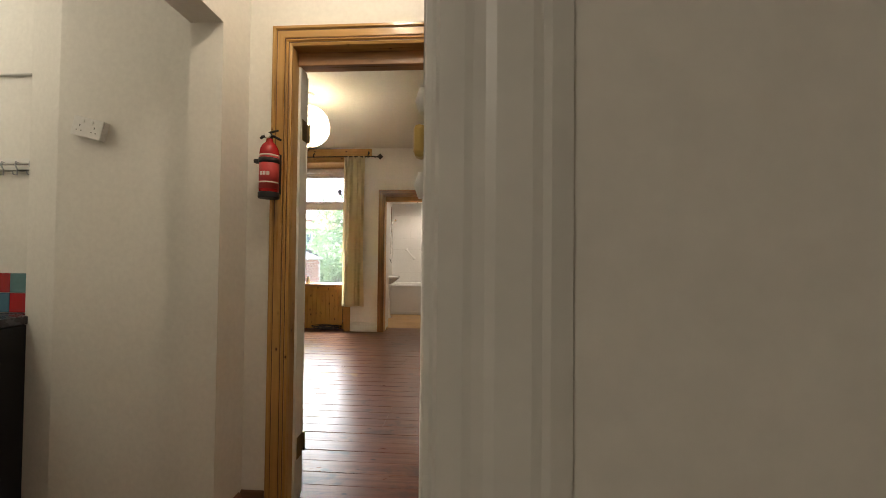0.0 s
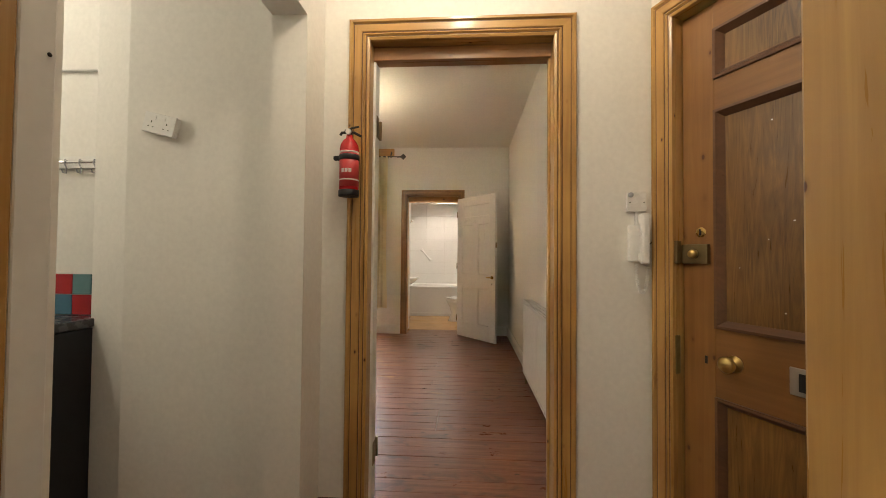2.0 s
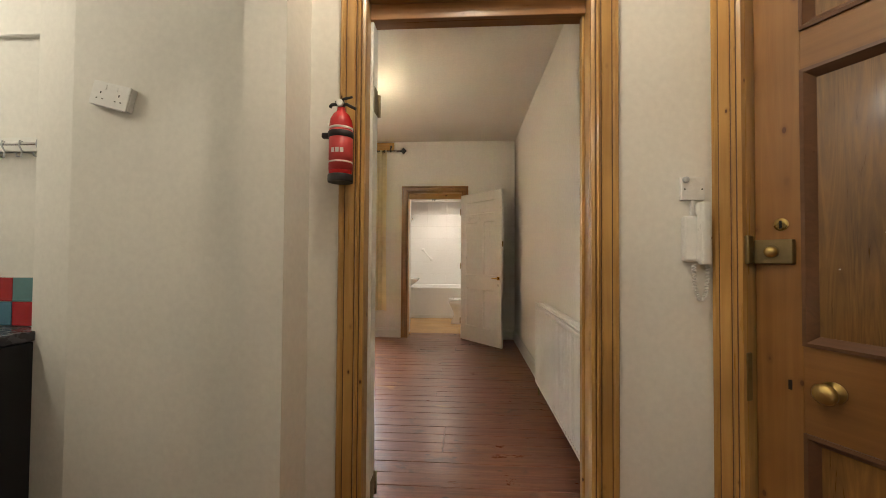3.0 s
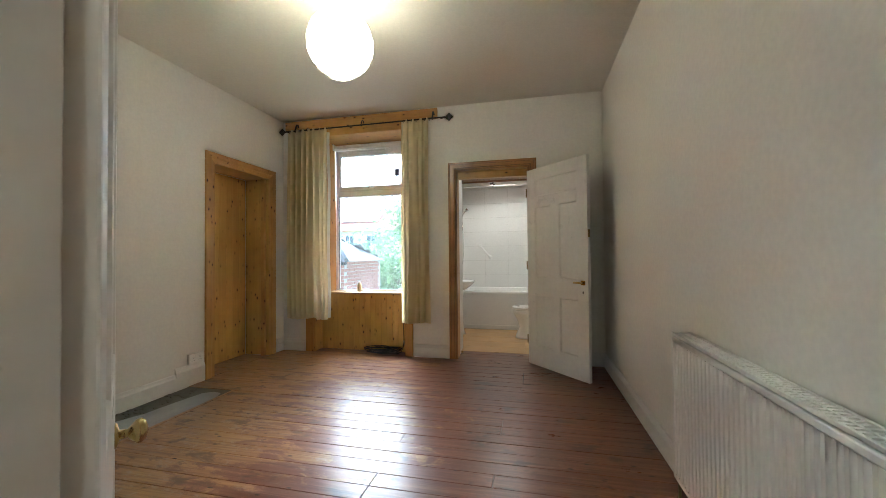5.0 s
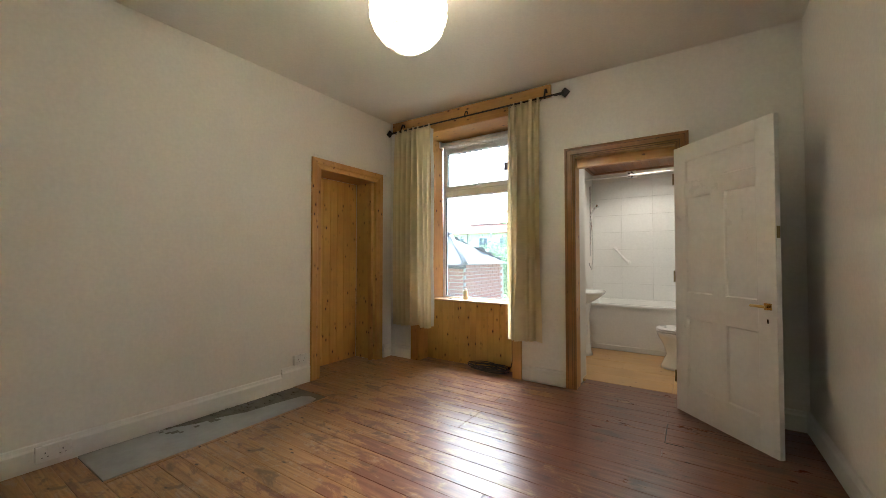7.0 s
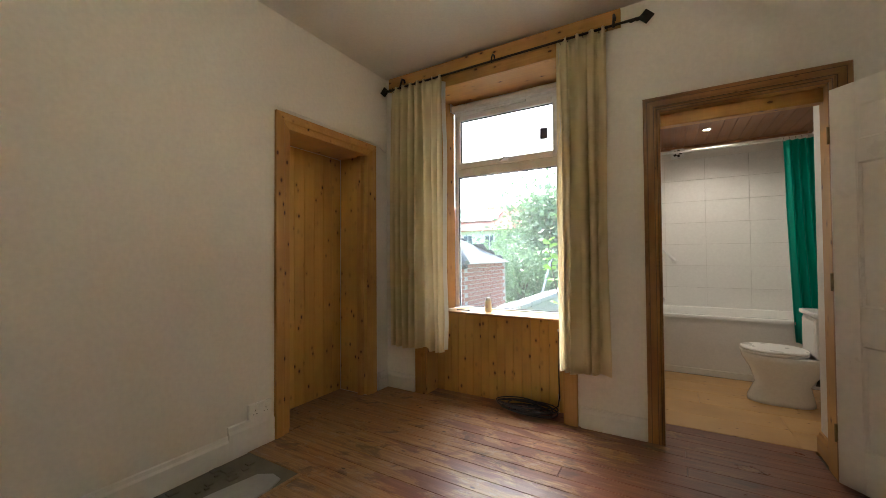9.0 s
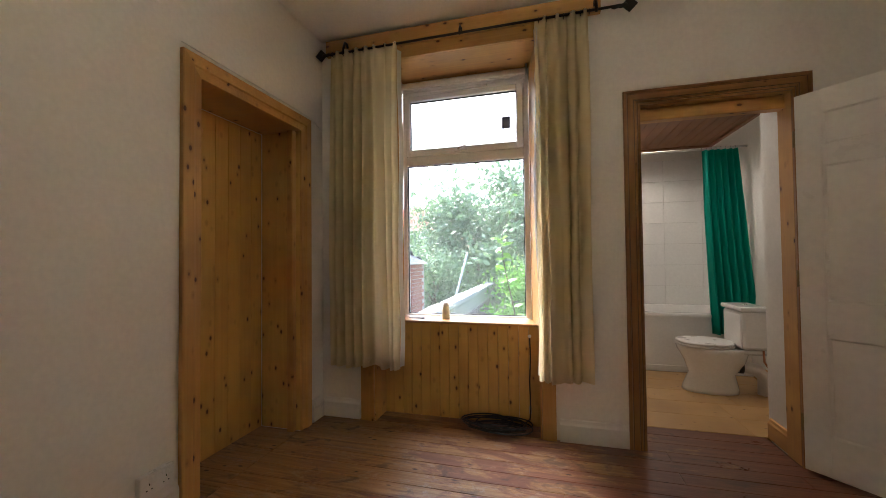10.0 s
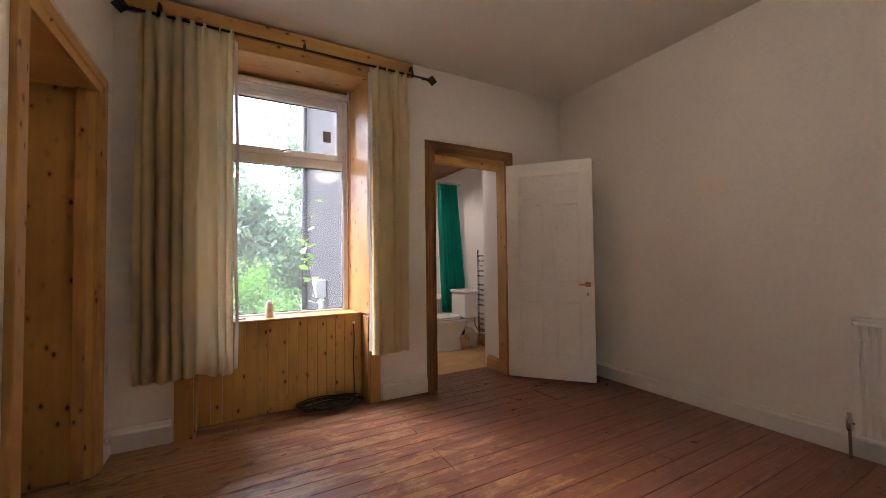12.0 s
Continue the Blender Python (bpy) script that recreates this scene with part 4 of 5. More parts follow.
part("ceiling_rose", lathe(bmesh.new(), [(0.02, CEIL - 0.032), (0.042, CEIL - 0.02), (0.05, CEIL)], 24, at((-1.677, 3.75, 0))), plastic, ln)


# ---- radiator ----
rad = thing("radiator", (0.15, 2.77, 0.15), "white ribbed panel radiator with top grille", "radiator")
Y0, Y1, Z0, Z1 = 2.03, 3.528, 0.11, 0.77
bm = bmesh.new()
prof = []
n = 44
pitch = (Y1 - Y0 - 0.04) / n
pts = [(Y0 + 0.004, 0.104)]
for i in range(n):
    y = Y0 + 0.02 + i * pitch
    pts += [(y + pitch * 0.18, 0.104), (y + pitch * 0.3, 0.110), (y + pitch * 0.7, 0.110), (y + pitch * 0.82, 0.104)]
pts.append((Y1 - 0.004, 0.104))
lo = [bm.verts.new((x, y, Z0 + 0.03)) for y, x in pts]
hi = [bm.verts.new((x, y, Z1 - 0.03)) for y, x in pts]
lb = [bm.verts.new((0.122, y, Z0 + 0.03)) for y, x in pts]
hb = [bm.verts.new((0.122, y, Z1 - 0.03)) for y, x in pts]
for i in range(len(pts) - 1):
    bm.faces.new((lo[i], lo[i + 1], hi[i + 1], hi[i])), bm.faces.new((lb[i], lb[i + 1], hb[i + 1], hb[i]))
    bm.faces.new((lo[i], lo[i + 1], lb[i + 1], lb[i])), bm.faces.new((hi[i], hi[i + 1], hb[i + 1], hb[i]))
part("front_panel", bm, gloss_white, rad, "white ribbed steel front")
part("back_panel", boxes(((0.165, Y0 + 0.02, Z0), (0.178, Y1 - 0.02, Z1 - 0.02)), bevel=0.004), gloss_white, rad)
for z in (Z0 + 0.012, Z1 - 0.03):
    part("edge_channel", boxes(((0.102, Y0 + 0.006, z), (0.123, Y1 - 0.006, z + 0.026)), bevel=0.006), gloss_white, rad)
for y in (Y0, Y1 - 0.004):
    part("side_panel", boxes(((0.108, y, Z0 + 0.02), (0.18, y + 0.004, Z1)), bevel=0.0015), gloss_white, rad)
part("grille_rail", boxes(((0.104, Y0, Z1 + 0.0), (0.114, Y1, Z1 + 0.012)), bevel=0.002), gloss_white, rad)
part("grille_rail", boxes(((0.172, Y0, Z1 + 0.0), (0.182, Y1, Z1 + 0.012)), bevel=0.002), gloss_white, rad)
part("grille_rail", boxes(((0.138, Y0, Z1 + 0.001), (0.146, Y1, Z1 + 0.01)), bevel=0.002), gloss_white, rad)
for i in range(74):
    y = Y0 + 0.004 + i * (Y1 - Y0 - 0.008) / 74
    part("grille_slat", boxes(((0.114, y, Z1 + 0.003), (0.172, y + 0.009, Z1 + 0.009))), gloss_white, rad)
bm = tube(bmesh.new(), [(0.14, Y1 + 0.03, 0.0), (0.14, Y1 + 0.03, 0.19), (0.14, Y1 - 0.004, 0.195)], 0.0075, 10)
part("pipe", bm, old_brass, rad)
part("valve", lathe(bmesh.new(), [(0.012, 0.15), (0.016, 0.165), (0.016, 0.21), (0.010, 0.225), (0.010, 0.25)], 14, at((0.14, Y1 + 0.03, 0))), chrome, rad)
part("plug", lathe(bmesh.new(), [(0.016, 0), (0.016, 0.01), (0.008, 0.014)], 14, at((0.14, Y0 - 0.001, 0.70)) @ Matrix.Rotation(radians(90), 4, "X")), chrome, rad)
part("pipe", tube(bmesh.new(), [(0.14, Y0 - 0.03, 0.0), (0.14, Y0 - 0.03, 0.19), (0.14, Y0 + 0.004, 0.195)], 0.0075, 10), old_brass, rad)


# ---- hearth slab ----
random.seed(7)
edge = [(-3.04, 2.906), (-3.036, 3.4), (-3.034, 3.9), (-3.045, 4.2), (-3.075, 4.275), (-3.15, 4.285), (-3.22, 4.24), (-3.26, 4.02), (-3.285, 3.8), (-3.35, 3.66), (-3.38, 3.5), (-3.45, 3.38), (-3.485, 3.26), (-3.487, 2.906)]
bm = prism(bmesh.new(), [(x, y, -0.025) for x, y in edge], (0, 0, 0.029))
solid("hearth_slab", bm, concrete, "flat grey concrete hearth slab set in the floor", "hearth", base=(-3.2, 3.6, 0))
bm = bmesh.new()
cuboid(bm, (-3.489, 2.905, -0.0235), (-3.022, 4.36, -0.003))
for i in range(60):
    x, y, s = random.uniform(-3.48, -3.30), random.uniform(3.3, 4.29), random.uniform(0.006, 0.02)
    cuboid(bm, (x - s, y - s, -0.004), (x + s, y + s * 1.3, 0.002 + s * 0.2), 0.001)
solid("hearth_rubble", bm, dark_stone, "dark crumbled mortar strip along the wall", "rubble", kind="stuff", base=(-3.42, 3.6, 0))
solid("floor_batten", boxes(((-3.033, 2.90, -0.02), (-3.006, 4.36, 0.004)), bevel=0.002), floor_wood, "thin wooden edging strip round the hearth", "edging", base=(-3.03, 3.6, 0))
tr = thing("floor_hatch", (-0.4, 5.2, 0), "cut floorboard hatch with dark saw line", "hatch", kind="structure")
part("saw_cut", boxes(((-0.603, 5.01, -0.002), (-0.598, 5.33, 0.0015))), iron, tr)
part("saw_cut", boxes(((-0.597, 5.01, -0.002), (-0.5, 5.014, 0.0015))), iron, tr)
part("saw_cut", boxes(((-0.597, 5.327, -0.002), (-0.2, 5.33, 0.0015))), iron, tr)


# ---- sockets ----
def socket(name, m, label, tilt=0.0, w=0.146, h=0.086):
    """A twin socket in its own frame: x along the wall, -y out of it."""
    ob = thing(name, m @ Matrix.Rotation(tilt, 4, "Y"), label, "socket", "wall sockets")
    part("back_box", boxes(((-w / 2, -0.022, -h / 2), (w / 2, 0.0, h / 2)), bevel=0.003), plastic, ob, inside=True)
    part("face_plate", boxes(((-w / 2 - 0.001, -0.030, -h / 2 - 0.001), (w / 2 + 0.001, -0.022, h / 2 + 0.001)), bevel=0.003), plastic, ob, inside=True)
    for s in (-1, 1):
        for dx, dz, sx, sz in ((0, 0.012, 0.004, 0.009), (-0.011, -0.01, 0.006, 0.004), (0.011, -0.01, 0.006, 0.004)):
            part("pin_hole", boxes(((s * 0.036 + dx - sx / 2, -0.0306, dz - sz / 2 - 0.008), (s * 0.036 + dx + sx / 2, -0.0296, dz + sz / 2 - 0.008))), iron, ob, inside=True)
        part("switch", boxes(((s * 0.022 - 0.005, -0.033, 0.016), (s * 0.022 + 0.005, -0.0298, 0.034)), bevel=0.001), plastic, ob, inside=True)
    return ob


socket("wall_socket", at((-1.762, 1.612, 1.73)), "white twin wall socket fitted crookedly on plaster", radians(14))
westward = Matrix.Rotation(radians(90), 4, "Z")
socket("wall_socket", at((WEST, 4.43, 0.235)) @ westward, "white twin wall socket above the skirting")
socket("wall_socket", at((WEST + 0.02, 2.80, 0.085)) @ westward, "white twin wall socket on the skirting")


# ---- coiled cable, bottle and pen ----
random.seed(5)
pts = []
for i in range(260):
    a = i * 0.2
    r = 0.135 + 0.035 * math.sin(i * 0.061) + 0.02 * math.sin(i * 0.31)
    pts.append((-2.22 + 1.35 * r * math.cos(a) + 0.02 * math.sin(i * 0.043), 5.745 + 0.62 * r * math.sin(a), 0.008 + 0.055 * abs(math.sin(i * 0.017)) + 0.012 * math.sin(i * 0.23) ** 2))
pts += [(-2.05, 5.80, 0.03), (-2.0, 5.835, 0.06), (-1.995, 5.858, 0.12), (-2.0, 5.864, 0.3), (-1.992, 5.864, 0.48), (-1.996, 5.866, 0.60), (-1.996, 5.874, 0.615)]
cb = thing("cable_coil", (-2.22, 5.745, 0), "black coiled aerial cable lying on the floor", "cable")
part("cable", tube(bmesh.new(), pts, 0.0045, 6), rubber, cb)
part("connector", tube(bmesh.new(), [(-1.998, 5.862, 0.09), (-1.998, 5.864, 0.14)], 0.008, 8), plain("connector_grey", (0.5, 0.48, 0.45), 0.4), cb)
part("entry_plug", lathe(bmesh.new(), [(0.012, 0), (0.012, 0.008), (0.006, 0.01)], 12, at((-1.996, 5.872, 0.615)) @ Matrix.Rotation(radians(90), 4, "X")), plastic, cb)
bt = thing("air_freshener", (-2.62, 5.98, 0.70), "cream plastic air freshener on the window sill", "air freshener")
bm = lathe(bmesh.new(), [(0.03, 0), (0.031, 0.006), (0.03, 0.04), (0.026, 0.085), (0.022, 0.098)], 20)
bm.transform(at((-2.62, 5.98, 0.70)))
part("body", bm, cream_pot, bt)
part("cap", lathe(bmesh.new(), [(0.022, 0.098), (0.023, 0.105), (0.019, 0.12), (0.010, 0.125)], 20, at((-2.62, 5.98, 0.70))), plastic, bt)
part("print_bar", boxes(((-2.632, 5.948, 0.735), (-2.608, 5.953, 0.765))), pale_print, bt)
solid("pen", tube(bmesh.new(), [(-2.90, 5.93, 0.705), (-2.78, 5.945, 0.705)], [0.003, 0.005], 8), rubber, "black pen lying on the window sill", "pen", base=(-2.84, 5.94, 0.70))
solid("loose_wire", tube(bmesh.new(), [(WEST + 0.014, 4.54, 2.182), (WEST + 0.014, 5.05, 2.182), (WEST + 0.014, 5.55, 2.18), (WEST + 0.004, 5.62, 2.16), (WEST + 0.003, 5.70, 2.13)], 0.0025, 6), plastic, "thin white wire tacked over the recess frame", "wire", base=(WEST, 5.0, 2.17))


# ---- hall: fire extinguisher and entry phone ----
fx = thing("fire_extinguisher", (-0.915, 1.57, 1.43), "small red fire extinguisher strapped to the door frame", "fire extinguisher")
EX = at((-0.912, 1.588, 1.415))
body = part("cylinder", lathe(bmesh.new(), [(0.036, 0.0), (0.040, 0.006), (0.040, 0.195), (0.037, 0.213), (0.027, 0.232), (0.015, 0.243), (0.014, 0.256)], 28, EX), red_paint, fx)
part("label", lathe(bmesh.new(), [(0.0403, 0.035), (0.0406, 0.035), (0.0406, 0.185), (0.0403, 0.185)], 28, EX), label_red, body, "printed red and white label")
part("base_ring", lathe(bmesh.new(), [(0.0425, -0.004), (0.0435, 0.0), (0.0435, 0.018), (0.0415, 0.022)], 28, EX), rubber, fx)
part("strap", lathe(bmesh.new(), [(0.0415, 0.148), (0.0435, 0.150), (0.0435, 0.168), (0.0415, 0.170)], 28, EX), rubber, fx)
bm = boxes(((-0.066, -0.012, 0.15), (-0.036, 0.012, 0.168)), bevel=0.004)
bm.transform(EX)
part("buckle", bm, rubber, fx)
bm = boxes(((-0.03, 0.036, 0.02), (0.03, 0.052, 0.2)), bevel=0.003)
bm.transform(EX)
part("wall_bracket", bm, rubber, fx)
for z0, z1, mat in ((0.176, 0.184, pale_print), (0.06, 0.066, pale_print)):
    part("print_band", lathe(bmesh.new(), [(0.0408, z0), (0.0409, z0), (0.0409, z1), (0.0408, z1)], 28, EX), mat, body)
for i in range(3):
    a = -1.95 + i * 0.38
    bm = boxes(((-0.006, -0.0009, 0.092), (0.006, 0.0, 0.108)))
    bm.transform(EX @ Matrix.Rotation(a + math.pi / 2, 4, "Z") @ at((0, -0.0407, 0)))
    part("print_mark", bm, pale_print, body)
bm = lathe(bmesh.new(), [(0.012, 0.254), (0.013, 0.262), (0.011, 0.28)], 16, EX)
k = part("valve", bm, iron, fx)
g = lathe(bmesh.new(), [(0.012, 0), (0.012, 0.008), (0.010, 0.010)], 18, EX @ at((0.0, -0.012, 0.268)) @ Matrix.Rotation(radians(90), 4, "X"))
part("gauge", g, plastic, k, "white pressure gauge")
bm = tube(bmesh.new(), [(-0.02, 0, 0.275), (0.01, 0, 0.288), (0.04, -0.004, 0.292)], [0.006, 0.005, 0.004], 8)
tube(bm, [(-0.02, 0, 0.268), (0.02, 0, 0.268), (0.052, -0.004, 0.25)], [0.005, 0.006, 0.005], 8)
tube(bm, [(-0.012, 0, 0.27), (-0.034, 0, 0.268), (-0.038, -0.004, 0.258)], 0.006, 8)
bm.transform(EX)
part("lever", bm, iron, fx)

ph = thing("entry_phone", (0.30, 1.66, 1.2), "white wall-mounted door entry phone with coiled cord", "entry phone")
part("junction_plate", boxes(((0.258, 1.645, 1.355), (0.338, 1.66, 1.436)), bevel=0.003), plastic, ph)
part("sounder", lathe(bmesh.new(), [(0.011, 0), (0.01, 0.008), (0.004, 0.01)], 12, at((0.272, 1.645, 1.425)) @ Matrix.Rotation(radians(90), 4, "X")), pipe_grey, ph)
for x in (0.27, 0.327):
    part("screw", lathe(bmesh.new(), [(0.003, 0), (0.002, 0.001)], 8, at((x, 1.645, 1.393)) @ Matrix.Rotation(radians(90), 4, "X")), iron, ph)
part("base", boxes(((0.262, 1.635, 1.145), (0.318, 1.66, 1.30)), bevel=0.008), plastic, ph)
bm = bmesh.new()
cuboid(bm, (0.300, 1.60, 1.135), (0.332, 1.634, 1.345), 0.008)
cuboid(bm, (0.297, 1.612, 1.145), (0.335, 1.642, 1.19), 0.01)
cuboid(bm, (0.297, 1.612, 1.30), (0.335, 1.642, 1.345), 0.01)
part("handset", bm, plastic, ph, "slim white handset")
pts = []
for i in range(150):
    u = i / 149
    a = math.pi * u
    cx, czz = 0.318 - 0.028 * math.cos(a) - 0.012 * u, 1.135 - 0.12 * math.sin(a)
    pts.append((cx + 0.006 * math.cos(i * 1.3), 1.63 + 0.006 * math.sin(i * 1.3), czz))
part("cord", tube(bmesh.new(), pts, 0.0022, 5), plastic, ph)
part("lead", tube(bmesh.new(), [(0.335, 1.652, 1.22), (0.35, 1.655, 1.215), (0.362, 1.648, 1.23)], 0.0025, 6), rubber, ph)
part("feed", boxes(((0.293, 1.648, 1.30), (0.305, 1.66, 1.355)), bevel=0.002), plastic, ph)


# ---- bathroom ----
tl = thing("tiling", (-0.85, 8.25, 0.6), "glossy white rectangular wall tiles above the bath", "tiles", kind="structure")
part("grout_bed", boxes(((-1.698, 8.252, 0.5), (0.018, 8.2595, 2.30))), grout, tl)
tile_me = mesh_of("tile", boxes(((0.001, 0, 0.001), (0.399, 0.008, 0.248)), bevel=0.0015), tile_white)
for j in range(7):
    for i in range(5):
        x = -1.698 + 0.4 * i
        if x + 0.4 > 0.03:
            me = mesh_of("tile", boxes(((0.001, 0, 0.001), (0.115, 0.008, 0.248)), bevel=0.0015), tile_white)
        else:
            me = tile_me
        ob = new("tile", me)
        ob.parent = tl
        ob.location = (x + 0.85, -0.005, -0.05 + 0.25 * j)
bt2 = thing("bathtub", (-0.84, 7.85, 0), "white acrylic bathtub with a plain front panel", "bathtub")
bm = bmesh.new()
ox0, ox1, oy0, oy1 = -1.697, 0.017, 7.45, 8.245
levels = [(0.0, 0.0, 0.548), (0.0, 0.0, 0.572), (0.006, 0.0, 0.585), (0.05, 0.0, 0.588), (0.062, 0.03, 0.57), (0.09, 0.05, 0.40), (0.14, 0.08, 0.24), (0.22, 0.12, 0.20)]
prev = None
for ins, rr, z in levels:
    r = 0.012 + rr
    x0, x1, y0, y1 = ox0 + ins * 1.4, ox1 - ins * 1.4, oy0 + ins, oy1 - ins
    row = []
    for cx, cy, a0 in ((x1 - r, y1 - r, 0), (x0 + r, y1 - r, 90), (x0 + r, y0 + r, 180), (x1 - r, y0 + r, 270)):
        for k in range(5):
            a = radians(a0 + k * 22.5)
            row.append(bm.verts.new((cx + r * math.cos(a), cy + r * math.sin(a), z)))
    if prev:
        for i in range(len(row)):
            j = (i + 1) % len(row)
            f = bm.faces.new((prev[i], prev[j], row[j], row[i]))
            f.smooth = True
    prev = row
bm.faces.new(prev)
part("tub", bm, acrylic, bt2)
part("front_panel", boxes(((-1.697, 7.47, 0.055), (0.017, 7.482, 0.55)), bevel=0.004), acrylic, bt2)
part("plinth", boxes(((-1.697, 7.455, 0.0), (0.017, 7.475, 0.06)), bevel=0.003), gloss_white, bt2)

wc = thing("toilet", (-0.5, 6.95, 0), "white ceramic close-coupled toilet with lid down", "toilet")


def oval(z, x0, x1, half, cy=6.95, n=28):
    """An egg-shaped ring between x0 (front) and x1 (back)."""
    pts = []
    for i in range(n):
        a = 2 * math.pi * i / n
        c, s = math.cos(a), math.sin(a)
        w = half * (1 if c > 0 else 1.0)
        pts.append(((x0 + x1) / 2 + (x1 - x0) / 2 * (abs(c) ** 0.85) * (1 if c > 0 else -1), cy + w * (abs(s) ** 0.85) * (1 if s > 0 else -1), z))
    return pts


def loft(bm, sections):
    prev = None
    first = None
    for sec in sections:
        row = [bm.verts.new(p) for p in sec]
        first = first or row
        if prev:
            for i in range(len(row)):
                j = (i + 1) % len(row)
                f = bm.faces.new((prev[i], prev[j], row[j], row[i]))
                f.smooth = True
        prev = row
    bm.faces.new(first[::-1]), bm.faces.new(prev)
    return bm


part("pan", loft(bmesh.new(), [oval(0, -0.74, -0.32, 0.125), oval(0.03, -0.735, -0.32, 0.12), oval(0.15, -0.685, -0.345, 0.108), oval(0.26, -0.72, -0.27, 0.14), oval(0.34, -0.765, -0.25, 0.178), oval(0.375, -0.775, -0.24, 0.182), oval(0.385, -0.77, -0.24, 0.178)]), ceramic, wc)
part("rear_shelf", boxes(((-0.40, 6.80, 0.345), (-0.15, 7.10, 0.385)), bevel=0.02), ceramic, wc)
s = part("seat", loft(bmesh.new(), [oval(0.386, -0.775, -0.355, 0.18), oval(0.40, -0.78, -0.35, 0.184), oval(0.406, -0.776, -0.35, 0.18)]), plastic, wc)
part("lid", loft(bmesh.new(), [oval(0.408, -0.775, -0.35, 0.18), oval(0.422, -0.778, -0.35, 0.182), oval(0.428, -0.765, -0.36, 0.172)]), plastic, wc)
part("cistern", boxes(((-0.355, 6.775, 0.385), (-0.155, 7.125, 0.70)), bevel=0.03), ceramic, wc)
part("cistern_lid", boxes(((-0.365, 6.765, 0.70), (-0.148, 7.135, 0.738)), bevel=0.012), ceramic, wc)
part("flush_button", lathe(bmesh.new(), [(0.02, 0.738), (0.02, 0.744), (0.016, 0.746)], 16, at((-0.255, 6.95, 0))), chrome, wc)
part("waste_pipe", tube(bmesh.new(), [(-0.37, 6.95, 0.22), (-0.27, 6.93, 0.22), (-0.19, 6.92, 0.2), (-0.14, 6.92, 0.13), (-0.14, 6.92, 0.0)], 0.05, 14), plastic, wc, "white plastic waste elbow")
part("waste_collar", tube(bmesh.new(), [(-0.32, 6.94, 0.22), (-0.29, 6.936, 0.22)], 0.058, 14), rubber, wc)
part("supply_pipe", tube(bmesh.new(), [(-0.2, 6.80, 0.40), (-0.2, 6.79, 0.3), (-0.16, 6.77, 0.22), (-0.01, 6.77, 0.2)], 0.008, 8), copper, wc)

bs = thing("washbasin", (-1.52, 7.05, 0), "white ceramic pedestal washbasin", "washbasin")
bm = loft(bmesh.new(), [oval(0.62, -1.66, -1.50, 0.10, 7.05), oval(0.68, -1.69, -1.40, 0.19, 7.05), oval(0.74, -1.698, -1.33, 0.25, 7.05), oval(0.765, -1.698, -1.31, 0.262, 7.05), oval(0.775, -1.698, -1.315, 0.258, 7.05), oval(0.765, -1.68, -1.34, 0.225, 7.05), oval(0.69, -1.64, -1.40, 0.15, 7.05)])
part("bowl", bm, ceramic, bs)
part("pedestal", loft(bmesh.new(), [oval(0.0, -1.67, -1.46, 0.10, 7.05), oval(0.05, -1.66, -1.48, 0.085, 7.05), oval(0.45, -1.66, -1.50, 0.075, 7.05), oval(0.64, -1.67, -1.47, 0.10, 7.05)]), ceramic, bs)
part("tap", tube(bmesh.new(), [(-1.65, 7.05, 0.77), (-1.65, 7.05, 0.84), (-1.62, 7.05, 0.86), (-1.56, 7.05, 0.84)], 0.011, 10), chrome, bs)

gb = thing("grab_rail", (-1.1, 8.22, 1.2), "white plastic grab rail fixed at a slant", "grab rail")
part("rail", tube(bmesh.new(), [(-1.385, 8.245, 1.305), (-1.385, 8.19, 1.30), (-1.36, 8.18, 1.285), (-1.235, 8.18, 1.135), (-1.215, 8.19, 1.115), (-1.215, 8.245, 1.11)], 0.016, 12), plastic, gb)
for x, z in ((-1.385, 1.305), (-1.215, 1.11)):
    part("flange", lathe(bmesh.new(), [(0.036, 0), (0.036, 0.008), (0.02, 0.014)], 18, at((x, 8.247, z)) @ Matrix.Rotation(radians(90), 4, "X")), plastic, gb)
sw = thing("shower", (-1.66, 7.85, 1.7), "chrome hand shower on a riser rail", "shower")
part("riser", tube(bmesh.new(), [(-1.66, 7.9, 1.2), (-1.66, 7.9, 2.2)], 0.01, 10), chrome, sw)
part("hand_shower", tube(bmesh.new(), [(-1.655, 7.9, 1.78), (-1.60, 7.9, 1.88), (-1.55, 7.9, 1.92)], [0.012, 0.012, 0.03], 12), chrome, sw)
part("hose", tube(bmesh.new(), [(-1.655, 7.9, 1.78), (-1.63, 7.9, 1.5), (-1.62, 7.88, 1.2), (-1.64, 7.88, 1.0), (-1.68, 7.9, 1.1)], 0.007, 8), chrome, sw)
fan = thing("extractor_fan", (-1.16, 8.22, 2.36), "small white square extractor fan", "fan")
bm = boxes(((-1.225, 8.215, 2.32), (-1.095, 8.25, 2.43)), bevel=0.008)
part("housing", bm, plastic, fan)
for i in range(5):
    a = i * 2 * math.pi / 5
    bm = boxes(((0.012, -0.004, -0.012), (0.044, 0.0, 0.012)))
    bm.transform(at((-1.16, 8.215, 2.375)) @ Matrix.Rotation(a, 4, "Y"))
    part("blade", bm, iron, fan)
part("hub", lathe(bmesh.new(), [(0.016, 0), (0.016, 0.008), (0.01, 0.01)], 16, at((-1.16, 8.214, 2.375)) @ Matrix.Rotation(radians(90), 4, "X")), plastic, fan)


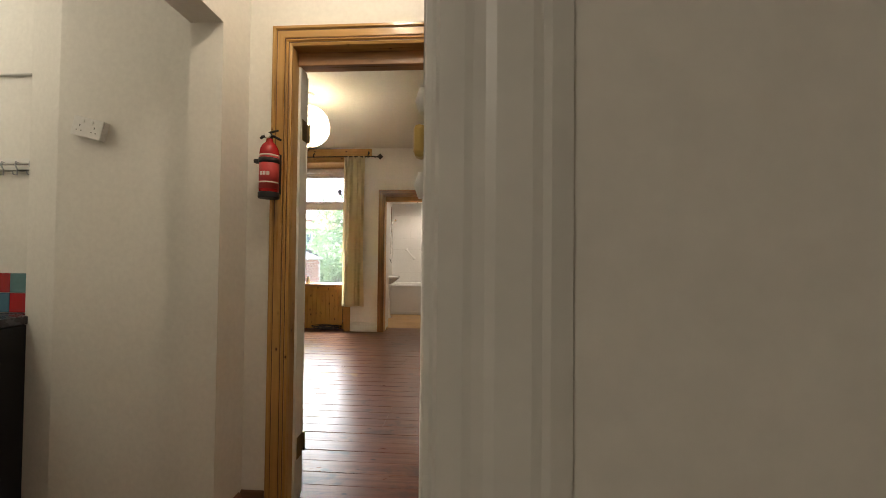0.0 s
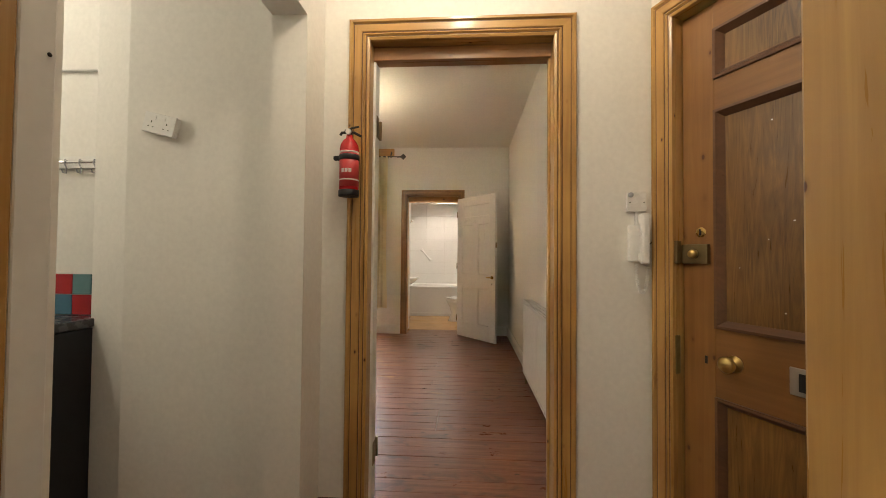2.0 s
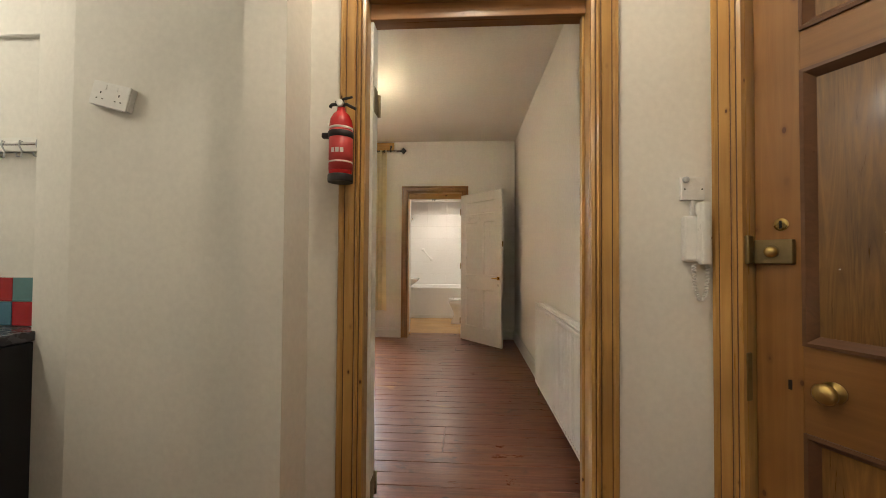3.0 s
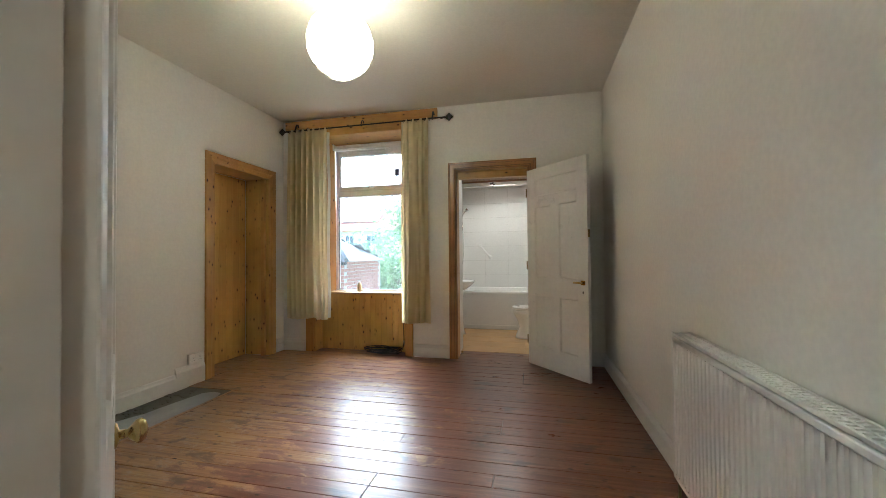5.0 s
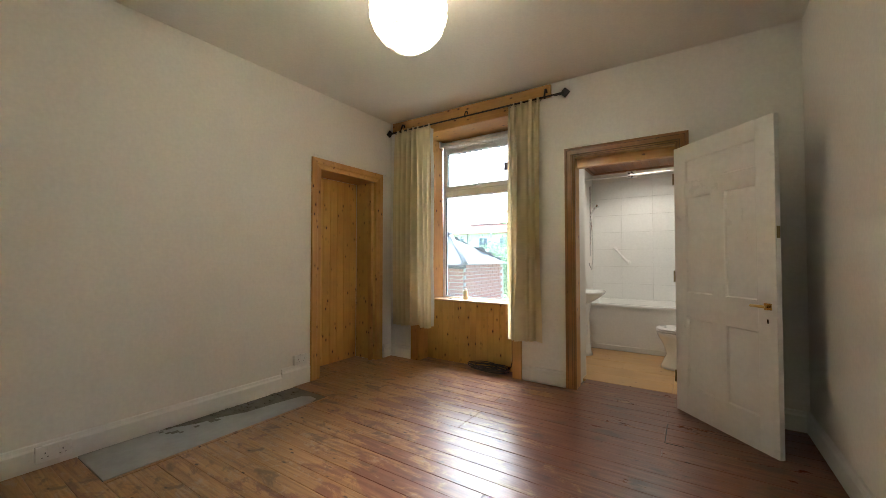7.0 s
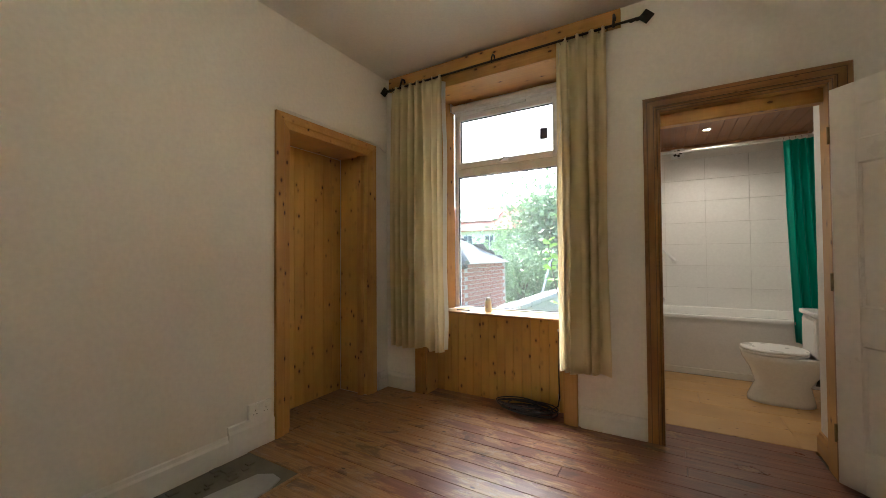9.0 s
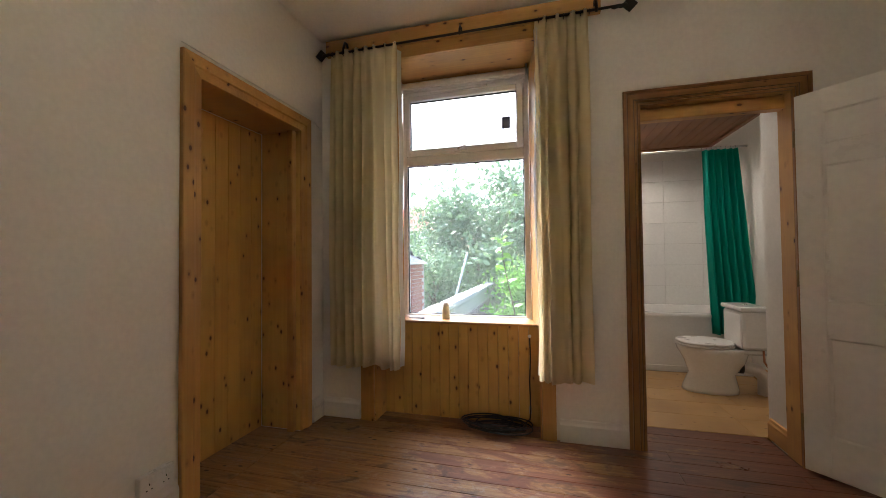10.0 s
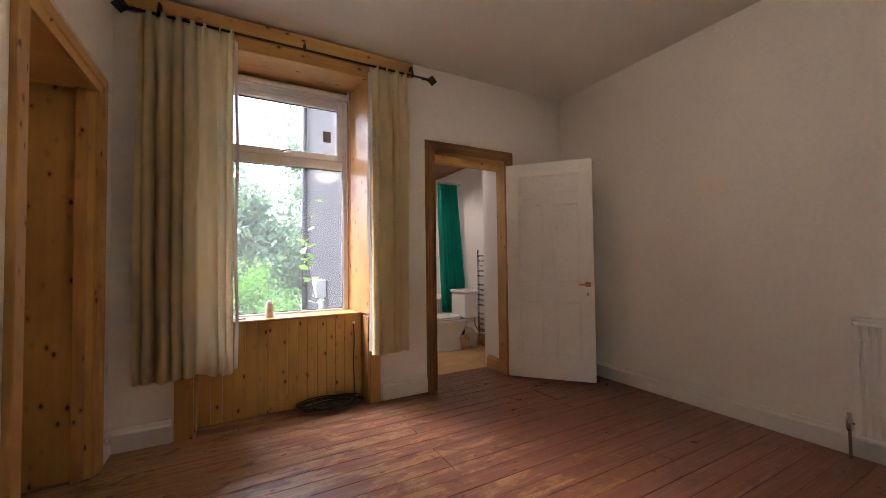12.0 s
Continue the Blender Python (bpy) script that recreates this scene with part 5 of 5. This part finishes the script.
def downlight(x, y, z):
    dl = thing("downlight", (x, y, z), "lit round recessed ceiling spotlight", "downlight", "bathroom spotlights")
    part("bezel", lathe(bmesh.new(), [(0.043, z), (0.043, z - 0.005), (0.03, z - 0.007), (0.03, z - 0.001)], 24, at((x, y, 0))), chrome, dl)
    part("lamp_face", lathe(bmesh.new(), [(0.029, z - 0.003), (0.02, z - 0.006)], 20, at((x, y, 0))), lit, dl)


downlight(-0.918, 7.62, 2.45)
# out of sight behind the door head; added as a fitting for the fill
downlight(-0.9, 6.55, 2.45)
sc = thing("shower_curtain", (-0.2, 7.45, 0.3), "teal green shower curtain bunched on its rail", "shower curtain")
part("rail", tube(bmesh.new(), [(-1.69, 7.455, 2.215), (0.018, 7.455, 2.215)], 0.011, 10), plastic, sc)
bm = bmesh.new()
nx, nz = 60, 18
grid = []
for j in range(nz + 1):
    v = j / nz
    row = []
    for i in range(nx + 1):
        u = i / nx
        x = -0.375 + (0.30 + 0.08 * v) * u + 0.05 * v
        row.append(bm.verts.new((x, 7.43 - 0.02 * v + (0.022 + 0.02 * v) * math.sin(u * 36 + 1.2 * math.sin(v * 3)) + 0.01 * noise.noise(Vector((u * 6, v * 4, 2))), 2.195 - 1.80 * v)))
    grid.append(row)
for a, b in zip(grid, grid[1:]):
    for i in range(nx):
        f = bm.faces.new((a[i], a[i + 1], b[i + 1], b[i]))
        f.smooth = True
bmesh.ops.solidify(bm, geom=bm.faces[:], thickness=0.002)
part("drape", bm, teal_cloth, sc)
for i in range(8):
    x = -0.37 + 0.29 * i / 7
    part("ring", tube(bmesh.new(), [(x, 7.455 + 0.016 * math.cos(a), 2.21 + 0.018 * math.sin(a)) for a in (k * math.pi / 6 for k in range(12))], 0.002, 6, True), chrome, sc)
tw = thing("towel_radiator", (-0.02, 6.76, 0.12), "chrome ladder towel radiator on the wall", "towel radiator")
for y in (6.60, 6.92):
    part("upright", tube(bmesh.new(), [(-0.05, y, 0.12), (-0.05, y, 1.25)], 0.014, 10), towel_steel, tw)
for k in range(15):
    z = 0.16 + 0.065 * k + 0.05 * (k > 4) + 0.05 * (k > 9)
    if z < 1.24:
        part("rung", tube(bmesh.new(), [(-0.06, 6.60, z), (-0.06, 6.92, z)], 0.010, 8), towel_steel, tw)
for z in (0.35, 1.15):
    part("fixing", boxes(((-0.045, 6.75, z), (0.019, 6.78, z + 0.03)), bevel=0.003), towel_steel, tw)


# ---- kitchen corner seen past the partition ----
ku = thing("kitchen_unit", (-2.6, 1.5, 0), "black kitchen base unit with a dark worktop", "cabinet")
part("carcass", boxes(((-2.85, 1.17, 0.0), (-2.13, 1.69, 0.82)), bevel=0.004), black_panel, ku)
part("worktop", boxes(((-3.45, 1.15, 0.825), (-2.12, 1.75, 0.862)), bevel=0.005), worktop_mat, ku)
kt = thing("tiling", (-2.6, 1.75, 0.86), "red, blue and teal square kitchen wall tiles", "tiles", kind="structure")
part("grout_bed", boxes(((-3.45, 1.749, 0.863), (-2.145, 1.7545, 1.062))), grout, kt)
upper = [tile_teal, tile_red, tile_blue, tile_teal, tile_red, tile_blue, tile_teal, tile_blue]
lower = [tile_red, tile_blue, tile_teal, tile_red, tile_blue, tile_teal, tile_blue, tile_red]
mesh_by = {}
for j in range(2):
    for i in range(-1, 11):
        mat = (upper, lower)[j][i % 8]
        if mat not in mesh_by:
            mesh_by[mat] = mesh_of("tile", boxes(((0.0015, 0, 0.0015), (0.0975, 0.008, 0.0975)), bevel=0.0015), mat)
        ob = new("tile", mesh_by[mat])
        ob.parent = kt
        ob.location = (-2.322 - 0.099 * i + 2.6, -0.009, 0.003 + 0.099 * (1 - j))
hr = thing("hook_rail", (-2.5, 1.75, 1.6), "steel utensil rail with five hanging hooks", "hook rail")
part("rail", tube(bmesh.new(), [(-2.75, 1.715, 1.60), (-2.155, 1.715, 1.60)], 0.007, 8), chrome, hr)
for x in (-2.7, -2.2):
    part("bracket", tube(bmesh.new(), [(x, 1.754, 1.60), (x, 1.715, 1.60)], 0.006, 8), chrome, hr)
for i in range(7):
    x = -2.19 - 0.075 * i
    part("hook", tube(bmesh.new(), [(x, 1.722, 1.606), (x, 1.706, 1.611), (x, 1.703, 1.595), (x, 1.715, 1.57), (x + 0.004, 1.71, 1.545), (x + 0.004, 1.695, 1.545), (x + 0.004, 1.69, 1.56)], 0.003, 6), pipe_grey, hr)
solid("trim_ledge", boxes(((-3.45, 1.735, 1.575), (-2.145, 1.754, 1.58)), ((-3.45, 1.742, 1.575), (-2.145, 1.754, 1.635))), gloss_white, "white painted backing strip on the kitchen wall", "trim", kind="structure", base=(-2.6, 1.75, 1.6))
solid("trim_rail", tube(bmesh.new(), [(-3.45, 1.745, 2.06), (-2.145, 1.745, 2.06)], 0.007, 8), gloss_white, "thin white pipe along the kitchen wall", "pipe", kind="structure", base=(-2.6, 1.745, 2.06))
hl = thing("ceiling_light", (-0.45, 0.95, CEIL), "plain white batten lampholder with bare bulb", "ceiling light")
part("rose", lathe(bmesh.new(), [(0.024, CEIL - 0.09), (0.024, CEIL - 0.03), (0.05, CEIL - 0.02), (0.055, CEIL)], 20, at((-0.45, 1.0, 0))), plastic, hl)


# ---- garden ----
random.seed(21)
G = -1.0
bm = bmesh.new()
bmesh.ops.create_grid(bm, x_segments=60, y_segments=60, size=1.0)
for v in bm.verts:
    v.co = Vector((v.co.x * abs(v.co.x) * 900 - 5, v.co.y * abs(v.co.y) * 900 + 25, G - 0.35))
solid("ground", bm, grass_mat, "overgrown green back garden lawn", "ground", **STRUCT)
# boundary wall of rough stone
sw2 = thing("stone_wall", (-3.75, 14, G), "rough stone garden wall with flat coping stones", "garden wall")
part("core", boxes(((-3.88, 9.0, G - 0.35), (-3.66, 21.0, 0.16))), mortar, sw2)
row_z = G - 0.3
k = 0
stone_meshes = []
for q in range(8):
    bm = boxes(((0, 0, 0), (0.06, 0.30 + 0.05 * (q % 4), 0.15)), bevel=0.018)
    for v in bm.verts:
        v.co += Vector((random.uniform(-0.008, 0.008), random.uniform(-0.01, 0.01), random.uniform(-0.01, 0.01)))
    stone_meshes.append((0.30 + 0.05 * (q % 4), mesh_of("stone", bm, stone_mat)))
for c in range(7):
    y = 9.0 + random.uniform(0, 0.15)
    while y < 15.5:
        w, me = random.choice(stone_meshes)
        ob = new("stone", me)
        ob.parent = sw2
        ob.location = (-3.69 + 3.75, y - 14, (row_z + c * 0.165) - G)
        y += w + 0.018
for i in range(18):
    bm = boxes(((-3.93, 9.0 + i * 0.667, 0.16), (-3.60, 9.66 + i * 0.667, 0.28)), bevel=0.03)
    for v in bm.verts:
        v.co.z += random.uniform(-0.012, 0.012)
    part("coping_stone", bm, cope_mat, sw2)
# brick outhouse with a slate roof
oh = thing("outhouse", at((-5.4, 9.6, G)), "small red brick outhouse with slate roof", "outhouse")
part("wall", boxes(((-7.2, 9.02, G - 0.35), (-4.02, 11.0, 1.05))), mortar, oh)
brick_a = mesh_of("brick", boxes(((0, 0, 0), (0.215, 0.014, 0.065)), bevel=0.004), brick_mat)
brick_b = mesh_of("brick", boxes(((0, 0, 0), (0.014, 0.215, 0.065)), bevel=0.004), brick_mat)
for c in range(13):
    z = 0.06 + 0.075 * c
    for i in range(9):
        ob = new("brick", brick_a)
        ob.parent = oh
        ob.location = (-4.24 - 0.225 * i + 0.11 * (c % 2) * (1 if i else 0) + 5.4, 9.008 - 9.6, z - G)
    for i in range(8):
        ob = new("brick", brick_b)
        ob.parent = oh
        ob.location = (-4.022 + 5.4, 9.02 + 0.225 * i + 0.11 * (c % 2) - 9.6, z - G)
part("door", boxes(((-5.5, 8.99, G - 0.3), (-4.8, 9.01, 0.95)), bevel=0.004), plain("faded_red_paint", (0.24, 0.07, 0.06), 0.7), oh, "faded red plank door")
slate_me = mesh_of("slate", boxes(((0.003, 0, 0), (0.247, 0.30, 0.008)), bevel=0.002), slate)
for side in (0, 1):
    for r in range(6):
        for i in range(14):
            ob = new("slate", slate_me)
            ob.parent = oh
            y = 8.92 + 0.2 * r if side == 0 else 11.1 - 0.2 * r
            z = 1.03 + 0.125 * r
            if -7.3 + 0.25 * i + 0.12 * (r % 2) > -4.12 - 0.2 * r:
                continue
            ob.location = (-7.3 + 0.25 * i + 0.12 * (r % 2) - (0 if side == 0 else 0) + 5.4, y - 9.6, z - G)
            ob.rotation_euler = (radians(32), 0, 0) if side == 0 else (radians(32), 0, radians(180))
            if side:
                ob.location.x += 0.25
bm = bmesh.new()
a = [bm.verts.new(p) for p in ((-7.2, 8.96, 1.04), (-3.93, 8.96, 1.04), (-3.93, 11.06, 1.04), (-7.2, 11.06, 1.04), (-7.2, 10.01, 1.68), (-4.95, 10.01, 1.68))]
for q in ((0, 1, 5, 4), (1, 2, 5), (2, 3, 4, 5), (3, 0, 4), (3, 2, 1, 0)):
    bm.faces.new([a[i] for i in q])
part("roof", bm, slate, oh)
part("hip_tile", tube(bmesh.new(), [(-3.93, 8.94, 1.06), (-4.95, 10.01, 1.72)], 0.05, 8), slate, oh)
part("ridge", tube(bmesh.new(), [(-7.3, 10.01, 1.73), (-4.95, 10.01, 1.73)], 0.06, 8), slate, oh)
part("gutter", tube(bmesh.new(), [(-7.3, 8.90, 1.0), (-3.92, 8.90, 1.0)], 0.045, 8), iron, oh)
oh.location.x -= 0.4
# blue sheet over a pile
bm = bmesh.new()
bmesh.ops.create_grid(bm, x_segments=24, y_segments=12, size=0.5)
for v in bm.verts:
    e = max(abs(v.co.x), abs(v.co.y)) / 0.5
    v.co = Vector((-4.75 + v.co.x * 0.9, 8.55 + v.co.y * 0.55, 0.25 - 1.5 * max(0, e - 0.8) * 0.8 + 0.05 * noise.noise(v.co * 6)))
solid("tarpaulin", bm, blue_sheet, "crumpled blue plastic sheet over a pile", "tarpaulin", base=(-4.75, 8.55, 0))
solid("garden_pile", boxes(((-5.1, 8.35, G - 0.35), (-4.4, 8.75, 0.2)), bevel=0.04), dark_stone, "dark heap of covered garden rubble", "pile", base=(-4.75, 8.55, G - 0.35))
solid("washing_pole", tube(bmesh.new(), [(-4.6, 13.0, G - 0.35), (-3.9, 13.2, 1.3)], 0.03, 8), pipe_grey, "leaning grey clothes pole", "pole", base=(-4.6, 13.0, G - 0.35))
# downpipe on the extension
dp = thing("downpipe", (-2.0, 8.3, G), "grey drainpipe on the outer wall", "drainpipe")
part("pipe", tube(bmesh.new(), [(-2.01, 8.33, G - 0.35), (-2.01, 8.33, 4.3)], 0.04, 10), iron, dp)
part("branch_pipe", tube(bmesh.new(), [(-2.0, 7.2, G - 0.35), (-2.0, 7.2, 0.9)], 0.03, 10), pipe_grey, dp)
part("hopper", boxes(((-2.08, 7.1, 0.72), (-1.965, 7.3, 0.92)), bevel=0.01), pipe_grey, dp)
# pale house with red roof
hs = thing("house", (-19, 46, G), "pale rendered house with red tiled roof", "house")
part("wall", boxes(((-30, 44, G - 0.4), (-14, 53, 4.3))), render_mat, hs)
bm = bmesh.new()
a = [bm.verts.new(p) for p in ((-30.6, 43.4, 4.2), (-13.4, 43.4, 4.2), (-13.4, 53.6, 4.2), (-30.6, 53.6, 4.2), (-27, 48.5, 7.6), (-17, 48.5, 7.6))]
for q in ((0, 1, 5, 4), (1, 2, 5), (2, 3, 4, 5), (3, 0, 4), (3, 2, 1, 0)):
    bm.faces.new([a[i] for i in q])
roof = part("roof", bm, red_roof, hs)
bm = boxes(((-24.5, 0, -0.06), (-18.8, 2.6, 0.0)))
bm.transform(at((0, 45.0, 5.5)) @ Matrix.Rotation(radians(33.7), 4, "X"))
part("solar_panel", bm, solar, roof)
for x in (-28.4, -25.8, -22.6, -19.8, -16.2):
    for z in (0.2, 2.3):
        w = part("window", boxes(((x, 43.9, z), (x + 1.2, 44.02, z + 1.4)), bevel=0.02), upvc, hs)
        for dx in (0.08, 0.64):
            part("pane", boxes(((x + dx, 43.88, z + 0.1), (x + dx + 0.48, 43.9, z + 1.3))), solar, w)
for x in (-24.2, -18.0):
    part("drainpipe", tube(bmesh.new(), [(x, 43.9, G), (x, 43.9, 4.2)], 0.06, 8), dark_render, hs)
h2 = thing("cottage", (-2.5, 42, G), "distant pale cottage beyond the trees", "house")
part("wall", boxes(((-4.5, 42, G - 0.4), (3.5, 48, 2.2))), render_mat, h2)
part("roof", prism(bmesh.new(), [(-4.8, 41.6, 2.1), (-4.8, 48.4, 2.1), (-4.8, 45, 4.6)], (8.6, 0, 0)), slate, h2)
for x in (-3.2, -0.6, 1.6):
    w = part("window", boxes(((x, 41.9, 0.2), (x + 1.0, 42.02, 1.5)), bevel=0.02), upvc, h2)
    part("pane", boxes(((x + 0.1, 41.88, 0.3), (x + 0.9, 41.9, 1.4))), solar, w)


def leaf_cloud(centres, count, size, seed):
    """Many small bent leaves scattered round clump centres (x, y, z, radius)."""
    rnd = np.random.default_rng(seed)
    verts, faces = [], []
    weights = np.array([c[3] ** 2 for c in centres])
    pick = rnd.choice(len(centres), count, p=weights / weights.sum())
    for i in range(count):
        cx, cy, cz2, r = centres[pick[i]]
        d = rnd.normal(size=3)
        d /= np.linalg.norm(d)
        p = np.array((cx, cy, cz2)) + d * r * min(2.1, abs(rnd.normal(0.0, 0.85))) * np.array((1, 1, 0.85))
        u = rnd.normal(size=3)
        u /= np.linalg.norm(u)
        w = np.cross(u, d + 0.3 * rnd.normal(size=3))
        w /= np.linalg.norm(w) + 1e-9
        s = size * rnd.uniform(0.6, 1.4)
        b = len(verts)
        verts += [p - u * s, p + w * s * 0.5, p + u * s, p - w * s * 0.5]
        faces.append((b, b + 1, b + 2, b + 3))
    me = bpy.data.meshes.new("crown")
    me.from_pydata([tuple(v) for v in verts], [], faces)
    return me


def tree(name, x, y, height, spread, seed, count, size, mat, label, low=0.3):
    rnd = random.Random(seed)
    ob = thing(name, (x, y, G - 0.35), label, "tree" if height > 3 else "bush")
    base = Vector((x, y, G - 0.35))
    top = base + Vector((rnd.uniform(-0.3, 0.3), rnd.uniform(-0.3, 0.3), height * 0.75))
    bm = tube(bmesh.new(), [base, base.lerp(top, 0.4) + Vector((0.1, 0, 0)), base.lerp(top, 0.75), top], [0.03 * height, 0.022 * height, 0.014 * height, 0.004 * height], 8)
    cents = []
    for i in range(15):
        a, hgt = rnd.uniform(0, 6.28), rnd.uniform(low, 1.0)
        rr = spread * rnd.uniform(0.3, 0.95) * (1.15 - 0.55 * hgt)
        e = base + Vector((rr * math.cos(a), rr * math.sin(a), hgt * height))
        st = base.lerp(top, min(0.95, hgt * 0.8))
        tube(bm, [st, st.lerp(e, 0.5) + Vector((0, 0, 0.05 * height)), e], [0.009 * height, 0.006 * height, 0.002 * height], 5)
        cents.append((e.x, e.y, e.z, spread * rnd.uniform(0.22, 0.45)))
    part("trunk", bm, bark, ob)
    me = leaf_cloud(cents, count, size, seed)
    me.materials.append(mat)
    me.transform(POSE[ob].inverted())
    c = new("crown", me)
    c.parent = ob
    return ob


tree("tree", -1.9, 19, 5.4, 3.2, 1, 12000, 0.13, leaves_dark, "broad leafy green garden tree")
tree("tree", -5.2, 21, 4.6, 3.4, 2, 12000, 0.13, leaves_dark, "rounded leafy garden tree")
tree("tree", 1.5, 22, 8.5, 3.6, 3, 9000, 0.11, leaves_dark, "tall leafy tree behind the garden")
tree("tree", -3.4, 24, 6.2, 3.6, 12, 12000, 0.14, leaves_dark, "wide leafy tree behind the garden", 0.15)
tree("tree", -8.5, 24, 3.9, 3.0, 4, 7000, 0.11, leaves_dark, "low spreading leafy tree")
tree("shrub", -5.6, 15.5, 2.3, 1.7, 5, 6000, 0.07, leaves_dark, "dense dark green garden shrub", 0.1)
tree("shrub", -2.4, 14.5, 2.2, 1.4, 6, 5000, 0.06, leaves_bright, "bright green overgrown shrub", 0.1)
tree("shrub", -6.9, 18, 3.0, 2.2, 7, 6000, 0.08, leaves_dark, "thick green hedge shrub", 0.1)
tree("shrub", -0.6, 16, 3.2, 1.8, 8, 6000, 0.07, leaves_dark, "leafy green shrub beside the lawn", 0.1)
tree("shrub", -10.5, 19, 3.0, 2.4, 9, 6000, 0.08, leaves_dark, "thick green hedge shrub", 0.1)
# young plant just outside the glass
sp = thing("sapling", (-2.12, 6.62, 0.3), "young bright green sapling outside the window", "plant")
stem = [Vector((-2.10, 6.62, G - 0.35)), Vector((-2.12, 6.62, 0.3)), Vector((-2.16, 6.62, 0.7)), Vector((-2.23, 6.60, 1.05)), Vector((-2.27, 6.61, 1.3)), Vector((-2.20, 6.62, 1.55)), Vector((-2.09, 6.62, 1.78))]
part("stem", tube(bmesh.new(), stem, [0.008, 0.007, 0.006, 0.005, 0.004, 0.003, 0.002], 7), bark, sp)
bm = bmesh.new()
outline = [(0, 0), (0.25, 0.26), (0.5, 0.34), (0.75, 0.24), (1, 0)]
left = [bm.verts.new((x, y, 0.14 * y - 0.12 * x * x)) for x, y in outline]
right = [left[0]] + [bm.verts.new((x, -y, 0.14 * y - 0.12 * x * x)) for x, y in outline[1:-1]] + [left[-1]]
mid = [left[0]] + [bm.verts.new((x, 0, -0.12 * x * x)) for x, y in outline[1:-1]] + [left[-1]]
for i in range(4):
    for s in (left, right):
        q = []
        for v in (mid[i], mid[i + 1], s[i + 1], s[i]):
            if v not in q:
                q.append(v)
        bm.faces.new(q)
leaf_me = mesh_of("leaf", bm, leaves_bright)
random.seed(31)
for i in range(34):
    u = random.choice((0.30, 0.34, 0.38, 0.45, 0.5, 0.53, 0.56, 0.6, 0.64, 0.68, 0.76, 0.85, 0.95)) * 6
    k = min(5, int(u))
    p = stem[k].lerp(stem[k + 1], u - k)
    ob = new("leaf", leaf_me)
    ob.parent = sp
    s = random.uniform(0.06, 0.125) * (0.55 if u > 4.8 else 1)
    ob.matrix_basis = POSE[sp].inverted() @ Matrix.LocRotScale(p, Euler((random.uniform(-0.9, 0.9), random.uniform(-0.6, 0.5), random.uniform(0, 6.28))), (s, s, s))


# ---- floorboards ----
random.seed(11)


def board_mesh(name, length, width, mat, thick=0.024):
    bm = boxes(((0, 0.001, -thick), (length, width - 0.001, 0)), bevel=0.0)
    top = [e for e in bm.edges if all(v.co.z > -1e-6 for v in e.verts)]
    bmesh.ops.bevel(bm, geom=top, offset=0.002, segments=1, affect="EDGES")
    me = mesh_of(name, bm, mat)
    return me


def lay(parent, x0, x1, y0, y1, width, mat, cuts, gaps=()):
    """Rows of boards along x; cuts: lengths between joints."""
    n = round((y1 - y0) / width)
    width = (y1 - y0) / n
    shared = {}
    for i in range(n):
        y = y0 + i * width
        lo, hi = x0, x1
        for gx0, gx1, gy0, gy1 in gaps:
            if y + width > gy0 + 0.02 and y < gy1 - 0.02:
                lo, hi = (gx1, hi) if gx0 <= lo + 0.1 else (lo, hi)
        x = lo
        while x < hi - 0.01:
            ln = min(random.choice(cuts), hi - x)
            if hi - x - ln < 0.35:
                ln = hi - x
            key = round(ln, 2)
            if key not in shared:
                shared[key] = board_mesh("board", ln - 0.0015, width, mat)
            ob = new("board", shared[key])
            ob.parent = parent
            ob.location = (x, y, random.uniform(-0.0012, 0.0008))
            x += ln


lay(floor, -3.51, 0.21, 1.78, 5.71, 0.113, floor_wood, (1.7, 2.3, 2.9, 3.4), [(-3.51, -3.02, 2.93, 4.31)])
lay(floor, -0.843, -0.044, 1.66, 1.78, 0.12, floor_wood, (2.0,))
lay(floor, -1.313, -0.545, 5.71, 6.06, 0.117, floor_wood, (2.0,))
lay(floor, -3.84, -3.51, 4.648, 5.434, 0.131, floor_wood, (2.0,))
lay(floor, -3.08, -1.92, 5.71, 5.88, 0.085, floor_wood, (2.0,))
lay(floor, -2.14, 1.0, 0.446, 1.66, 0.11, floor_wood, (1.3, 1.9))
lay(floor, -1.6, 0.9, -0.8, 0.446, 0.1133, floor_wood, (1.3, 1.9))
lay(bath_floor, -1.7, 0.02, 6.06, 7.45, 0.278, bath_wood, (0.62, 1.1))
